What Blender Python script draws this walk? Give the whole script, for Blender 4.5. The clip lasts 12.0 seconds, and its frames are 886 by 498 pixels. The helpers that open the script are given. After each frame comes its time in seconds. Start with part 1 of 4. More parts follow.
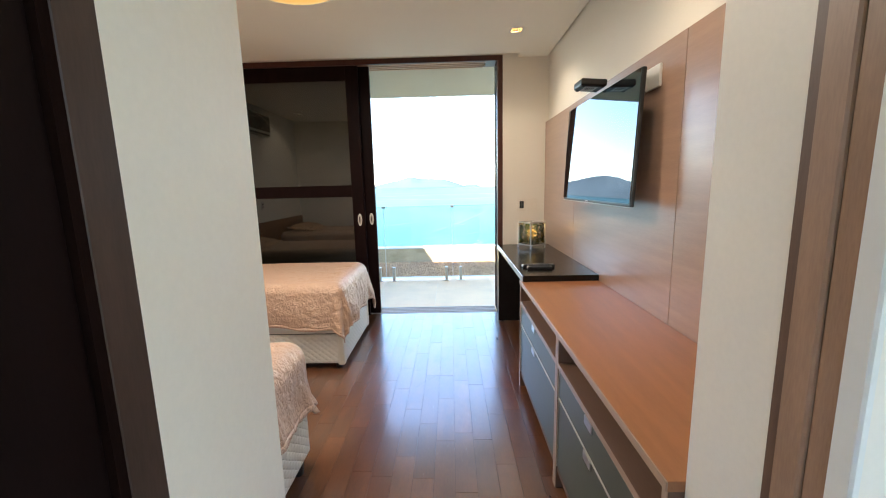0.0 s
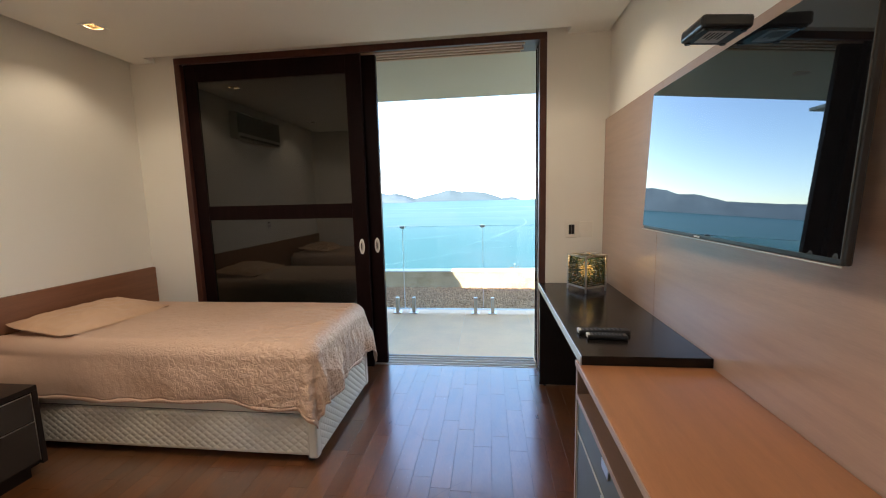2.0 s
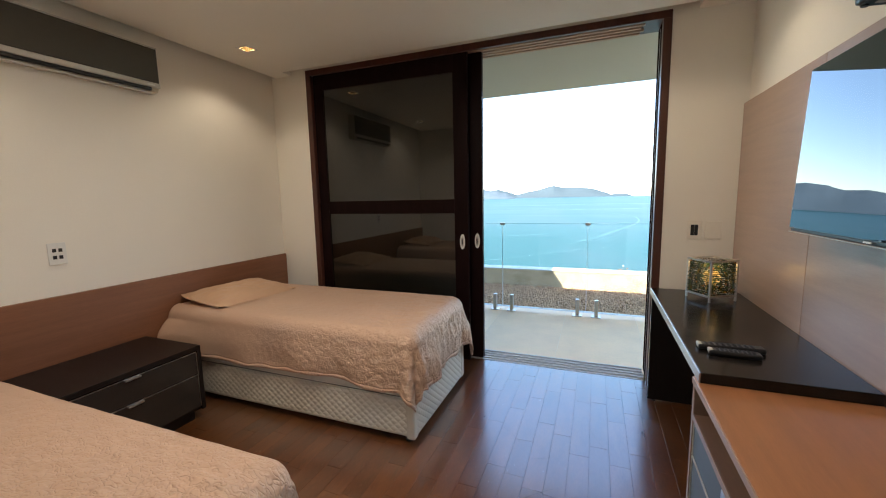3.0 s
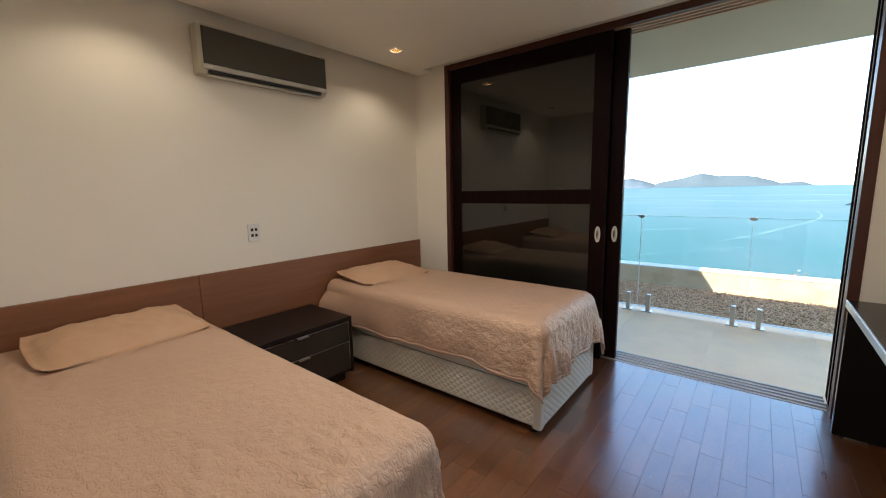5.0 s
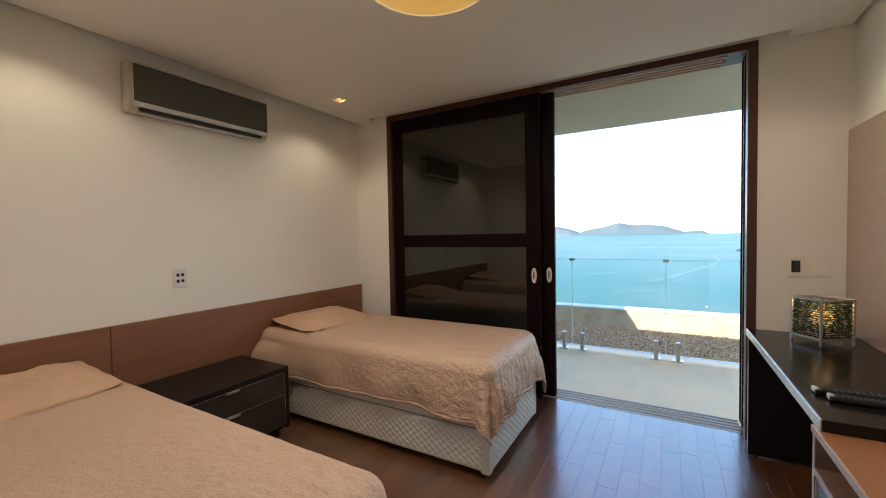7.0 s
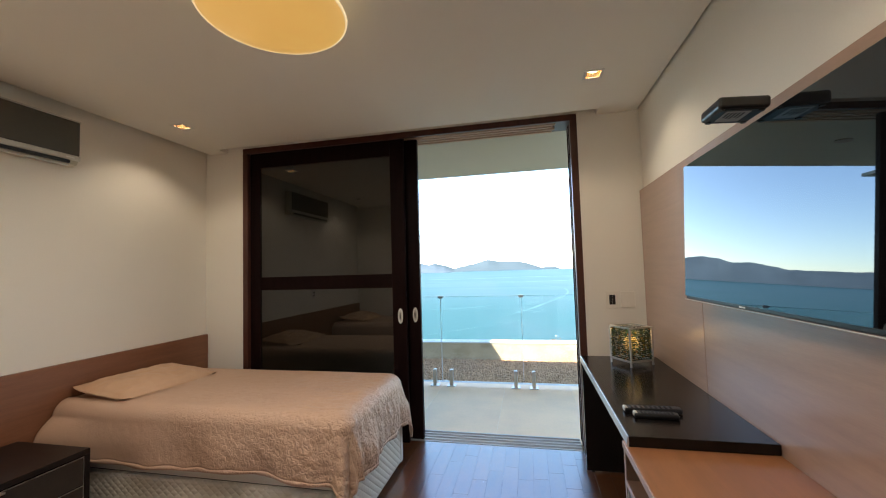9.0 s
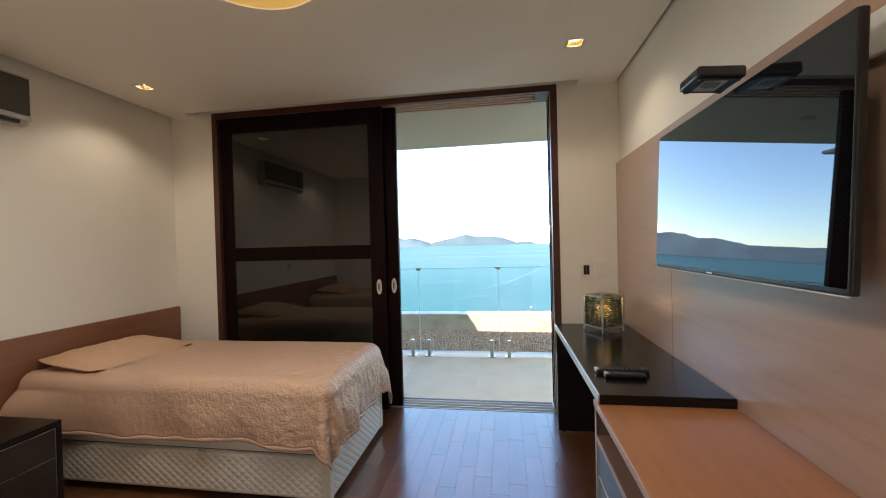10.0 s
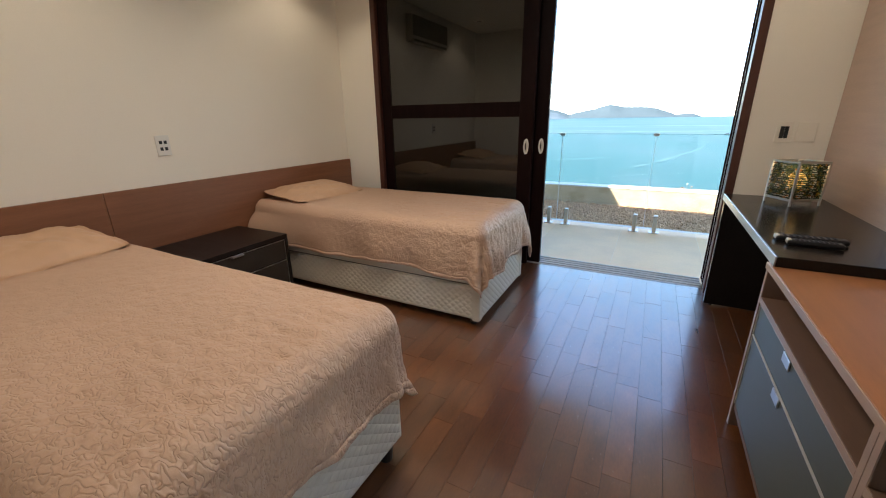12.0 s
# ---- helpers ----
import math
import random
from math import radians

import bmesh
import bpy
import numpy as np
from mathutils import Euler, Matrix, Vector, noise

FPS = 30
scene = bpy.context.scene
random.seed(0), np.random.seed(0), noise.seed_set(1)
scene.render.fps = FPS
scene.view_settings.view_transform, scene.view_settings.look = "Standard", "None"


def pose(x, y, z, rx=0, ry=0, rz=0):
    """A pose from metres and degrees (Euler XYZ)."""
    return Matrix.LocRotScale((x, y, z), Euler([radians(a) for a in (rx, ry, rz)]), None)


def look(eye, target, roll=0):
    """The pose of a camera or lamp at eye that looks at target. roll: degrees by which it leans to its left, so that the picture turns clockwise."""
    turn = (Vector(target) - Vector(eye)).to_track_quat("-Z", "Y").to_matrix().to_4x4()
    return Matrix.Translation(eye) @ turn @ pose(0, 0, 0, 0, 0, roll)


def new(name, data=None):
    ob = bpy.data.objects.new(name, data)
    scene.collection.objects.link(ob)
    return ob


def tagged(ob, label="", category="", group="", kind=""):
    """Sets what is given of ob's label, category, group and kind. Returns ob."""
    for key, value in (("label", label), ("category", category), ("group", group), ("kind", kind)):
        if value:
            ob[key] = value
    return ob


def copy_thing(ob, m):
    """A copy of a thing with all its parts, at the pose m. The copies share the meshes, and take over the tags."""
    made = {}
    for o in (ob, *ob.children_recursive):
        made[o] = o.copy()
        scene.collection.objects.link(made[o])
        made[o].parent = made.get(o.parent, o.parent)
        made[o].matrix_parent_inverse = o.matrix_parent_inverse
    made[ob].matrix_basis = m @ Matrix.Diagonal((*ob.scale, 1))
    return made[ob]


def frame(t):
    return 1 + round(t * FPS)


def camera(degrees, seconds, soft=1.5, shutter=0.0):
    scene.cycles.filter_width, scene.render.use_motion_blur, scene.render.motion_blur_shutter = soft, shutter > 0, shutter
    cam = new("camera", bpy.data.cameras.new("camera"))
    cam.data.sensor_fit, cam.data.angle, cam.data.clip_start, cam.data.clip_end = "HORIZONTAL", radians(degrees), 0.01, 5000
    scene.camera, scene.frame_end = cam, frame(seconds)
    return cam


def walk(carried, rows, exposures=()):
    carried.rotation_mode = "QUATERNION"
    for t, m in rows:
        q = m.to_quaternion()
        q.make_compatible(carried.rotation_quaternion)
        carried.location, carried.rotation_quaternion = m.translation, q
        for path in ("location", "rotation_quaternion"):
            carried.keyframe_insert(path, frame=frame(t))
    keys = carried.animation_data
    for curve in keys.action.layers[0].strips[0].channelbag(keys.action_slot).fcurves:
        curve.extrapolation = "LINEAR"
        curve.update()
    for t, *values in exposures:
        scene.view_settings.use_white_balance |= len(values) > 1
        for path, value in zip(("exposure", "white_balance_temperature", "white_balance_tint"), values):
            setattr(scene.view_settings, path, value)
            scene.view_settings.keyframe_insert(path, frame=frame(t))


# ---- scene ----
cam = camera(96.9, 12.0, soft=1.1)
PATH = [
    (0, (0.233, 0.184, 1.335), (0.188, 2.158, 1.015), -1.4),
    (0.5, (0.274, 0.486, 1.347), (0.319, 2.464, 1.05), -1.5),
    (1, (0.308, 0.775, 1.343), (0.368, 2.756, 1.074), -1.5),
    (1.5, (0.322, 1.004, 1.366), (0.316, 2.987, 1.11), -1.4),
    (2, (0.326, 1.099, 1.373), (0.091, 3.069, 1.121), -1.4),
    (2.5, (0.321, 1.097, 1.365), (-0.17, 3.019, 1.113), -1.3),
    (3, (0.326, 1.092, 1.374), (-0.396, 2.939, 1.114), -1.2),
    (3.5, (0.321, 1.097, 1.37), (-0.59, 2.857, 1.099), -1.1),
    (5.5, (0.263, 1.006, 1.38), (-1.002, 2.527, 1.084), -1.1),
    (6, (0.265, 0.997, 1.363), (-0.965, 2.554, 1.115), -1.1),
    (6.5, (0.259, 0.983, 1.355), (-0.873, 2.624, 1.189), -0.9),
    (7, (0.261, 0.984, 1.35), (-0.733, 2.718, 1.282), -1.0),
    (7.5, (0.282, 0.996, 1.36), (-0.557, 2.811, 1.396), -1.0),
    (9.5, (0.354, 1.053, 1.377), (0.014, 3.021, 1.482), -1.5),
    (10, (0.332, 1.041, 1.349), (0.022, 3.017, 1.323), -1.5),
    (10.5, (0.307, 1.03, 1.309), (-0.033, 2.992, 1.121), -1.3),
    (11, (0.303, 1.002, 1.279), (-0.146, 2.918, 0.92), -1.1),
    (11.5, (0.279, 0.956, 1.242), (-0.355, 2.782, 0.729), -1.0),
    (12, (0.24, 0.901, 1.242), (-0.646, 2.579, 0.609), -0.9),
]
EXPOSURES = [(0, 3.36), (0.5, 3.19), (1.0, 2.98), (1.5, 2.86), (2.0, 2.8), (2.5, 2.75), (3.5, 2.63), (6.5, 2.55), (9.5, 2.66), (11, 2.65), (12, 2.63)]
walk(cam, [(t, look(eye, target, roll)) for t, eye, target, roll in PATH], EXPOSURES)

# ---- world, sun, lamps ----
SUN = Vector((-1.19, -1.0, 1.77)).normalized()
world = bpy.data.worlds.new("sky")
scene.world = world
world.use_nodes = True
wn = world.node_tree
sky = wn.nodes.new("ShaderNodeTexSky")
sky.sky_type = "NISHITA"
sky.sun_disc = False
sky.sun_elevation = math.asin(SUN.z)
sky.sun_rotation = math.atan2(SUN.x, SUN.y)
sky.altitude, sky.air_density, sky.dust_density, sky.ozone_density = 0, 0.9, 0.15, 1.2
wn.nodes["Background"].inputs[1].default_value = 0.125
wn.links.new(sky.outputs[0], wn.nodes["Background"].inputs[0])
sun = new("sun", bpy.data.lights.new("sun", "SUN"))
sun.data.energy, sun.data.angle, sun.data.color = 3.3, radians(0.5), (1.0, 0.93, 0.83)
sun.matrix_basis = look(SUN * 50, (0, 0, 0))

CEIL = 2.50
WX0, WX1 = -2.53, 1.18          # left and right wall faces
WY0, WY1 = 0.91, 4.10           # door wall and window wall faces
SPOTS = [(-2.13, 3.45), (-2.15, 1.68), (0.765, 3.44), (0.765, 1.68)]
for sx, sy in SPOTS:
    lamp = new("downlight_lamp", bpy.data.lights.new("downlight_lamp", "SPOT"))
    lamp.data.energy, lamp.data.spot_size, lamp.data.spot_blend = 1.5, radians(124), 0.55
    lamp.data.color, lamp.data.shadow_soft_size = (1.0, 0.83, 0.62), 0.03
    lamp.matrix_basis = look((sx, sy, CEIL + 0.012), (sx, sy + 0.0001, 0))


PC = (-0.578, 2.355)            # middle of the round ceiling lamp
disc = new("ceiling_lamp_light", bpy.data.lights.new("ceiling_lamp_light", "AREA"))
disc.data.shape, disc.data.size, disc.data.energy, disc.data.color = "DISK", 0.50, 3.1, (1.0, 0.90, 0.78)
disc.matrix_basis = look((*PC, 2.347), (PC[0], PC[1] + 0.0001, 0))


# ---- helpers ----
def mat(name, base, rough=0.5, metal=0.0, var=0.12, scale=6.0, fine=120.0, bump=0.0, spec=0.5, stretch=(1, 1, 1),
        rnd=0.0, coat=0.0, ior=1.5, rvar=0.12, second=None, emit=0.0, stain=0.0, stain_col=(0.1, 0.07, 0.05), coat_rough=0.12):
    """Procedural surface: slow colour drift, fine grain, relief and uneven gloss, in metres."""
    m = bpy.data.materials.new(name)
    m.use_nodes = True
    nt = m.node_tree
    N, L = nt.nodes, nt.links
    b = N["Principled BSDF"]
    tc = N.new("ShaderNodeTexCoord")
    mp = N.new("ShaderNodeMapping")
    mp.inputs["Scale"].default_value = stretch
    L.new(tc.outputs["Object"], mp.inputs["Vector"])
    oi = N.new("ShaderNodeObjectInfo")
    vec = mp.outputs[0]
    if rnd:
        mul = N.new("ShaderNodeVectorMath")
        mul.operation = "SCALE"
        mul.inputs[0].default_value = (37.0, 53.0, 71.0)
        L.new(oi.outputs["Random"], mul.inputs["Scale"])
        add = N.new("ShaderNodeVectorMath")
        L.new(vec, add.inputs[0])
        L.new(mul.outputs[0], add.inputs[1])
        vec = add.outputs[0]
    n1 = N.new("ShaderNodeTexNoise")
    n1.inputs["Scale"].default_value, n1.inputs["Detail"].default_value = scale, 5
    n2 = N.new("ShaderNodeTexNoise")
    n2.inputs["Scale"].default_value, n2.inputs["Detail"].default_value = fine, 3
    L.new(vec, n1.inputs["Vector"])
    L.new(vec, n2.inputs["Vector"])
    ramp = N.new("ShaderNodeValToRGB")
    lo = [max(0, c * (1 - var)) for c in base]
    hi = [min(1, c * (1 + var)) for c in (second or base)]
    ramp.color_ramp.elements[0].color, ramp.color_ramp.elements[1].color = (*lo, 1), (*hi, 1)
    ramp.color_ramp.elements[0].position, ramp.color_ramp.elements[1].position = 0.3, 0.7
    mixn = N.new("ShaderNodeMath")
    mixn.operation = "MULTIPLY_ADD"
    mixn.inputs[1].default_value = 0.35
    L.new(n2.outputs[0], mixn.inputs[0])
    sc = N.new("ShaderNodeMath")
    sc.operation = "MULTIPLY"
    sc.inputs[1].default_value = 0.65
    L.new(n1.outputs[0], sc.inputs[0])
    L.new(sc.outputs[0], mixn.inputs[2])
    L.new(mixn.outputs[0], ramp.inputs[0])
    col = ramp.outputs[0]
    if rnd:
        hsv = N.new("ShaderNodeHueSaturation")
        mr = N.new("ShaderNodeMapRange")
        mr.inputs["To Min"].default_value, mr.inputs["To Max"].default_value = 1 - rnd, 1 + rnd
        L.new(oi.outputs["Random"], mr.inputs[0])
        L.new(mr.outputs[0], hsv.inputs["Value"])
        L.new(col, hsv.inputs["Color"])
        col = hsv.outputs[0]
    if stain:
        n3 = N.new("ShaderNodeTexNoise")
        n3.inputs["Scale"].default_value, n3.inputs["Detail"].default_value = 3.1, 4
        n3.inputs["Roughness"].default_value = 0.55
        L.new(N.new("ShaderNodeNewGeometry").outputs["Position"], n3.inputs["Vector"])
        r3 = N.new("ShaderNodeMapRange")
        r3.inputs["From Min"].default_value, r3.inputs["From Max"].default_value = 0.46, 0.78
        r3.inputs["To Max"].default_value = stain
        L.new(n3.outputs[0], r3.inputs[0])
        mx = N.new("ShaderNodeMix")
        mx.data_type = "RGBA"
        L.new(r3.outputs[0], mx.inputs["Factor"])
        L.new(col, mx.inputs["A"])
        mx.inputs["B"].default_value = (*stain_col, 1)
        col = mx.outputs["Result"]
    L.new(col, b.inputs["Base Color"])
    rr = N.new("ShaderNodeMapRange")
    rr.inputs["To Min"].default_value, rr.inputs["To Max"].default_value = max(0.0, rough * (1 - rvar)), min(1, rough * (1 + rvar))
    L.new(n1.outputs[0], rr.inputs[0])
    L.new(rr.outputs[0], b.inputs["Roughness"])
    b.inputs["Metallic"].default_value = metal
    b.inputs["Specular IOR Level"].default_value = spec
    b.inputs["IOR"].default_value = ior
    b.inputs["Coat Weight"].default_value = coat
    b.inputs["Coat Roughness"].default_value = coat_rough
    if bump:
        bp = N.new("ShaderNodeBump")
        bp.inputs["Strength"].default_value, bp.inputs["Distance"].default_value = min(1, bump), 0.002
        L.new(n2.outputs[0], bp.inputs["Height"])
        L.new(bp.outputs[0], b.inputs["Normal"])
    if emit:
        L.new(col, b.inputs["Emission Color"])
        b.inputs["Emission Strength"].default_value = emit
    return m


def uneven_gloss(m, lo, hi):
    """Varnish rubbed dull in broad clouds and fine scuffs that run on from piece to piece."""
    nt = m.node_tree
    g = nt.nodes.new("ShaderNodeNewGeometry")
    n = nt.nodes.new("ShaderNodeTexNoise")
    n.inputs["Scale"].default_value, n.inputs["Detail"].default_value, n.inputs["Roughness"].default_value = 2.4, 5, 0.5
    nt.links.new(g.outputs["Position"], n.inputs["Vector"])
    k = nt.nodes.new("ShaderNodeMapRange")
    k.inputs["From Min"].default_value, k.inputs["From Max"].default_value = 0.35, 0.68
    k.inputs["To Min"].default_value, k.inputs["To Max"].default_value = lo, hi
    nt.links.new(n.outputs[0], k.inputs[0])
    b = nt.nodes["Principled BSDF"]
    nt.links.new(k.outputs[0], b.inputs["Coat Roughness"])
    broad = nt.nodes.new("ShaderNodeTexNoise")
    broad.inputs["Scale"].default_value, broad.inputs["Detail"].default_value = 1.3, 4
    nt.links.new(g.outputs["Position"], broad.inputs["Vector"])
    long = nt.nodes.new("ShaderNodeMapping")
    long.inputs["Scale"].default_value = (1.0, 0.42, 1.0)
    nt.links.new(g.outputs["Position"], long.inputs["Vector"])
    for scale, detail, at, full, amount, tint in ((1.3, 4, 0.45, 0.72, 0.35, (0.150, 0.085, 0.036)), (9.0, 6, 0.52, 0.75, 0.45, (0.060, 0.030, 0.015)),
                                                  (85.0, 4, 0.675, 0.72, 0.55, (0.36, 0.28, 0.20))):
        w = nt.nodes.new("ShaderNodeTexNoise")
        w.inputs["Scale"].default_value, w.inputs["Detail"].default_value = scale, detail
        nt.links.new(long.outputs[0], w.inputs["Vector"])
        q = nt.nodes.new("ShaderNodeMapRange")
        q.inputs["From Min"].default_value, q.inputs["From Max"].default_value, q.inputs["To Max"].default_value = at, full, amount
        nt.links.new(w.outputs[0], q.inputs[0])
        fac = q.outputs[0]
        if scale > 50:                                    # chips gather where the varnish is worn
            worn = nt.nodes.new("ShaderNodeMapRange")
            worn.inputs["From Min"].default_value, worn.inputs["From Max"].default_value = 0.46, 0.62
            nt.links.new(broad.outputs[0], worn.inputs[0])
            both = nt.nodes.new("ShaderNodeMath")
            both.operation = "MULTIPLY"
            nt.links.new(fac, both.inputs[0])
            nt.links.new(worn.outputs[0], both.inputs[1])
            fac = both.outputs[0]
        mx = nt.nodes.new("ShaderNodeMix")
        mx.data_type = "RGBA"
        nt.links.new(fac, mx.inputs["Factor"])
        nt.links.new(b.inputs["Base Color"].links[0].from_socket, mx.inputs["A"])
        mx.inputs["B"].default_value = (*tint, 1)
        nt.links.new(mx.outputs["Result"], b.inputs["Base Color"])


def box(bm, x0, x1, y0, y1, z0, z1, bevel=0.0, seg=1):
    """An upright block in metres, its edges rounded by bevel."""
    c = ((x0 + x1) / 2, (y0 + y1) / 2, (z0 + z1) / 2)
    r = bmesh.ops.create_cube(bm, size=1, matrix=Matrix.LocRotScale(c, None, (x1 - x0, y1 - y0, z1 - z0)))
    if bevel:
        edges = list({e for v in r["verts"] for e in v.link_edges})
        bmesh.ops.bevel(bm, geom=edges, offset=bevel, segments=seg, affect="EDGES", profile=0.5)
    return bm


def blk(x0, x1, y0, y1, z0, z1, bevel=0.0, seg=1):
    return box(bmesh.new(), x0, x1, y0, y1, z0, z1, bevel, seg)


def cyl(bm, c, r, h, axis="z", r2=None, seg=24):
    turn = {"z": Matrix(), "x": Matrix.Rotation(radians(90), 4, "Y"), "y": Matrix.Rotation(radians(-90), 4, "X")}[axis]
    bmesh.ops.create_cone(bm, cap_ends=True, segments=seg, radius1=r, radius2=r if r2 is None else r2, depth=h,
                          matrix=Matrix.Translation(c) @ turn)
    return bm


def mesh_ob(name, bm, material, smooth=False):
    me = bpy.data.meshes.new(name)
    bm.to_mesh(me)
    bm.free()
    me.materials.append(material)
    if smooth:
        for p in me.polygons:
            p.use_smooth = True
    return new(name, me)


def thing(name, loc, label, category, group="", kind=""):
    """An Empty at a thing's base, to parent its parts."""
    ob = new(name)
    ob.empty_display_size = 0.1
    ob.matrix_basis = Matrix.Translation(loc)
    return tagged(ob, label, category, group, kind)


def part(name, bm, material, parent, label="", smooth=False):
    """One mesh, given in the room's metres, under a thing or a part."""
    ob = mesh_ob(name, bm, material, smooth)
    base = parent.matrix_basis.copy()
    up = parent
    while up.parent:
        base = up.parent.matrix_basis @ up.matrix_parent_inverse @ base
        up = up.parent
    ob.parent = parent
    ob.matrix_parent_inverse = base.inverted()
    return tagged(ob, label)


def setting(name, bm, material, label, category):
    return tagged(mesh_ob(name, bm, material), label, category, kind="structure")


# ---- materials ----
white_wall = mat("white_wall_paint", (0.89, 0.845, 0.765), 0.75, var=0.03, scale=1.2, fine=160, bump=0.08, spec=0.25)
ceil_paint = mat("ceiling_paint", (0.91, 0.885, 0.81), 0.85, var=0.02, scale=1.0, fine=150, bump=0.05, spec=0.2)
jamb_paint = mat("jamb_lacquer", (0.85, 0.79, 0.70), 0.45, var=0.04, scale=2.0, fine=90, bump=0.04, spec=0.4)
plank_wood = mat("floor_plank_wood", (0.112, 0.034, 0.008), 0.34, var=0.12, scale=3.0, fine=30, stretch=(5, 1.2, 5), rnd=0.22,
                 bump=0.05, coat=1.0, rvar=0.4, second=(0.168, 0.054, 0.013), stain=0.0, stain_col=(0.13, 0.085, 0.055), coat_rough=0.22)
plank_wood.node_tree.nodes["Principled BSDF"].inputs["Coat IOR"].default_value = 2.45
uneven_gloss(plank_wood, 0.13, 0.27)
scuff_mat = mat("varnish_scuff", (0.055, 0.030, 0.018), 0.7, var=0.3, scale=20, fine=200)
gap_dark = mat("floor_gap", (0.03, 0.016, 0.01), 0.8, var=0.2)
panel_wood = mat("wall_panel_veneer", (0.455, 0.297, 0.220), 0.30, var=0.12, scale=2.2, fine=26, stretch=(3, 1.0, 14), bump=0.03, spec=0.8, coat=0.55, coat_rough=0.24)
counter_wood = mat("counter_veneer", (0.40, 0.172, 0.075), 0.36, var=0.14, scale=2.2, fine=30, stretch=(12, 1.0, 6), bump=0.05, coat=0.1)
carcase_wood = mat("carcase_veneer", (0.165, 0.095, 0.062), 0.45, var=0.12, scale=2.5, fine=30, stretch=(8, 1, 8), bump=0.04)
edge_wood = mat("cabinet_edge_band", (0.40, 0.27, 0.195), 0.4, var=0.1, scale=3, fine=40, stretch=(8, 1, 8))
head_wood = mat("headboard_veneer", (0.25, 0.105, 0.054), 0.42, var=0.18, scale=2.2, fine=26, stretch=(5, 1.0, 14), bump=0.05)
frame_wood = mat("window_frame_wood", (0.082, 0.027, 0.017), 0.38, var=0.25, scale=4, fine=50, stretch=(7, 7, 1), bump=0.08)
track_wood = mat("track_wood", (0.50, 0.34, 0.22), 0.5, var=0.15, scale=4, fine=50, stretch=(1, 8, 8))
reveal_wood = mat("matt_reveal_wood", (0.014, 0.007, 0.006), 0.9, var=0.3, scale=4, fine=60, stretch=(7, 7, 1), bump=0.1, spec=0.0)
leaf_wood = mat("door_leaf_wood", (0.011, 0.0042, 0.0042), 0.45, var=0.3, scale=4, fine=60, stretch=(7, 7, 1), bump=0.06, spec=0.07)
dark_pane = mat("dark_tinted_glass", (0.008, 0.008, 0.006), 0.02, var=0.05, scale=1, fine=3, spec=0.5, ior=1.72, rvar=0.2)
black_wood = mat("black_brown_laminate", (0.012, 0.0095, 0.009), 0.2, var=0.25, scale=4, fine=90, bump=0.03, spec=0.26)
night_wood = mat("nightstand_laminate", (0.013, 0.009, 0.0085), 0.34, var=0.25, scale=4, fine=90, stretch=(1, 6, 6), bump=0.05, spec=0.28)
night_front = mat("nightstand_front_lacquer", (0.035, 0.029, 0.026), 0.25, var=0.1, scale=2, fine=60)
drawer_grey = mat("drawer_lacquer", (0.092, 0.100, 0.080), 0.32, var=0.06, scale=2, fine=60, spec=0.16)
alu = mat("brushed_aluminium", (0.62, 0.62, 0.62), 0.32, metal=1.0, var=0.08, scale=8, fine=160, stretch=(1, 12, 12), bump=0.03)
dark_alu = mat("weathered_aluminium", (0.58, 0.58, 0.59), 0.45, metal=0.35, var=0.15, scale=6, fine=100, stretch=(1, 8, 8), bump=0.05)
steel = mat("satin_steel", (0.55, 0.54, 0.52), 0.3, metal=1.0, var=0.08, scale=8, fine=140, bump=0.02)
white_plastic = mat("white_plastic", (0.78, 0.77, 0.74), 0.35, var=0.03, scale=3, fine=60)
plate_cream = mat("cream_plate_plastic", (0.86, 0.81, 0.72), 0.5, var=0.03, scale=3, fine=60)
silver_plastic = mat("silver_plastic", (0.60, 0.58, 0.53), 0.35, metal=0.2, var=0.05, scale=4, fine=80)
beige_plastic = mat("beige_plastic", (0.55, 0.50, 0.40), 0.4, var=0.05, scale=4, fine=80)
ac_dark = mat("air_conditioner_glass", (0.075, 0.070, 0.058), 0.25, var=0.06, scale=2, fine=40)
black_plastic = mat("black_plastic", (0.012, 0.012, 0.013), 0.3, var=0.15, scale=8, fine=150, bump=0.03)
button_grey = mat("remote_button_rubber", (0.035, 0.035, 0.04), 0.5, var=0.2, scale=30, fine=200)
screen_glass = mat("screen_glass", (0.006, 0.006, 0.007), 0.015, var=0.05, scale=1, fine=2, ior=2.3, spec=0.5, rvar=0.1)
screen_glass.node_tree.nodes["Principled BSDF"].inputs["Specular Tint"].default_value = (0.74, 0.88, 1.0, 1)   # tints the screen's reflections blue
sheet_white = mat("box_spring_side_cloth", (0.70, 0.66, 0.58), 0.8, var=0.05, scale=5, fine=400, bump=0.15, spec=0.2)
terrace_stone = mat("terrace_tile", (0.92, 0.68, 0.41), 0.55, var=0.08, scale=3, fine=60, bump=0.1, rnd=0.05, stain=0.25, stain_col=(0.62, 0.46, 0.28))
grout = mat("grout", (0.90, 0.80, 0.64), 0.85, var=0.1)
pebble_mat = mat("brown_pebbles", (0.48, 0.25, 0.128), 0.75, var=0.4, scale=14, fine=120, bump=0.3, second=(0.58, 0.36, 0.21))
soil = mat("soil", (0.05, 0.035, 0.025), 0.95, var=0.3, scale=20)
plaster = mat("weathered_plaster", (0.60, 0.48, 0.34), 0.85, var=0.2, scale=4, fine=80, bump=0.4, stain=0.85, stain_col=(0.34, 0.22, 0.11))
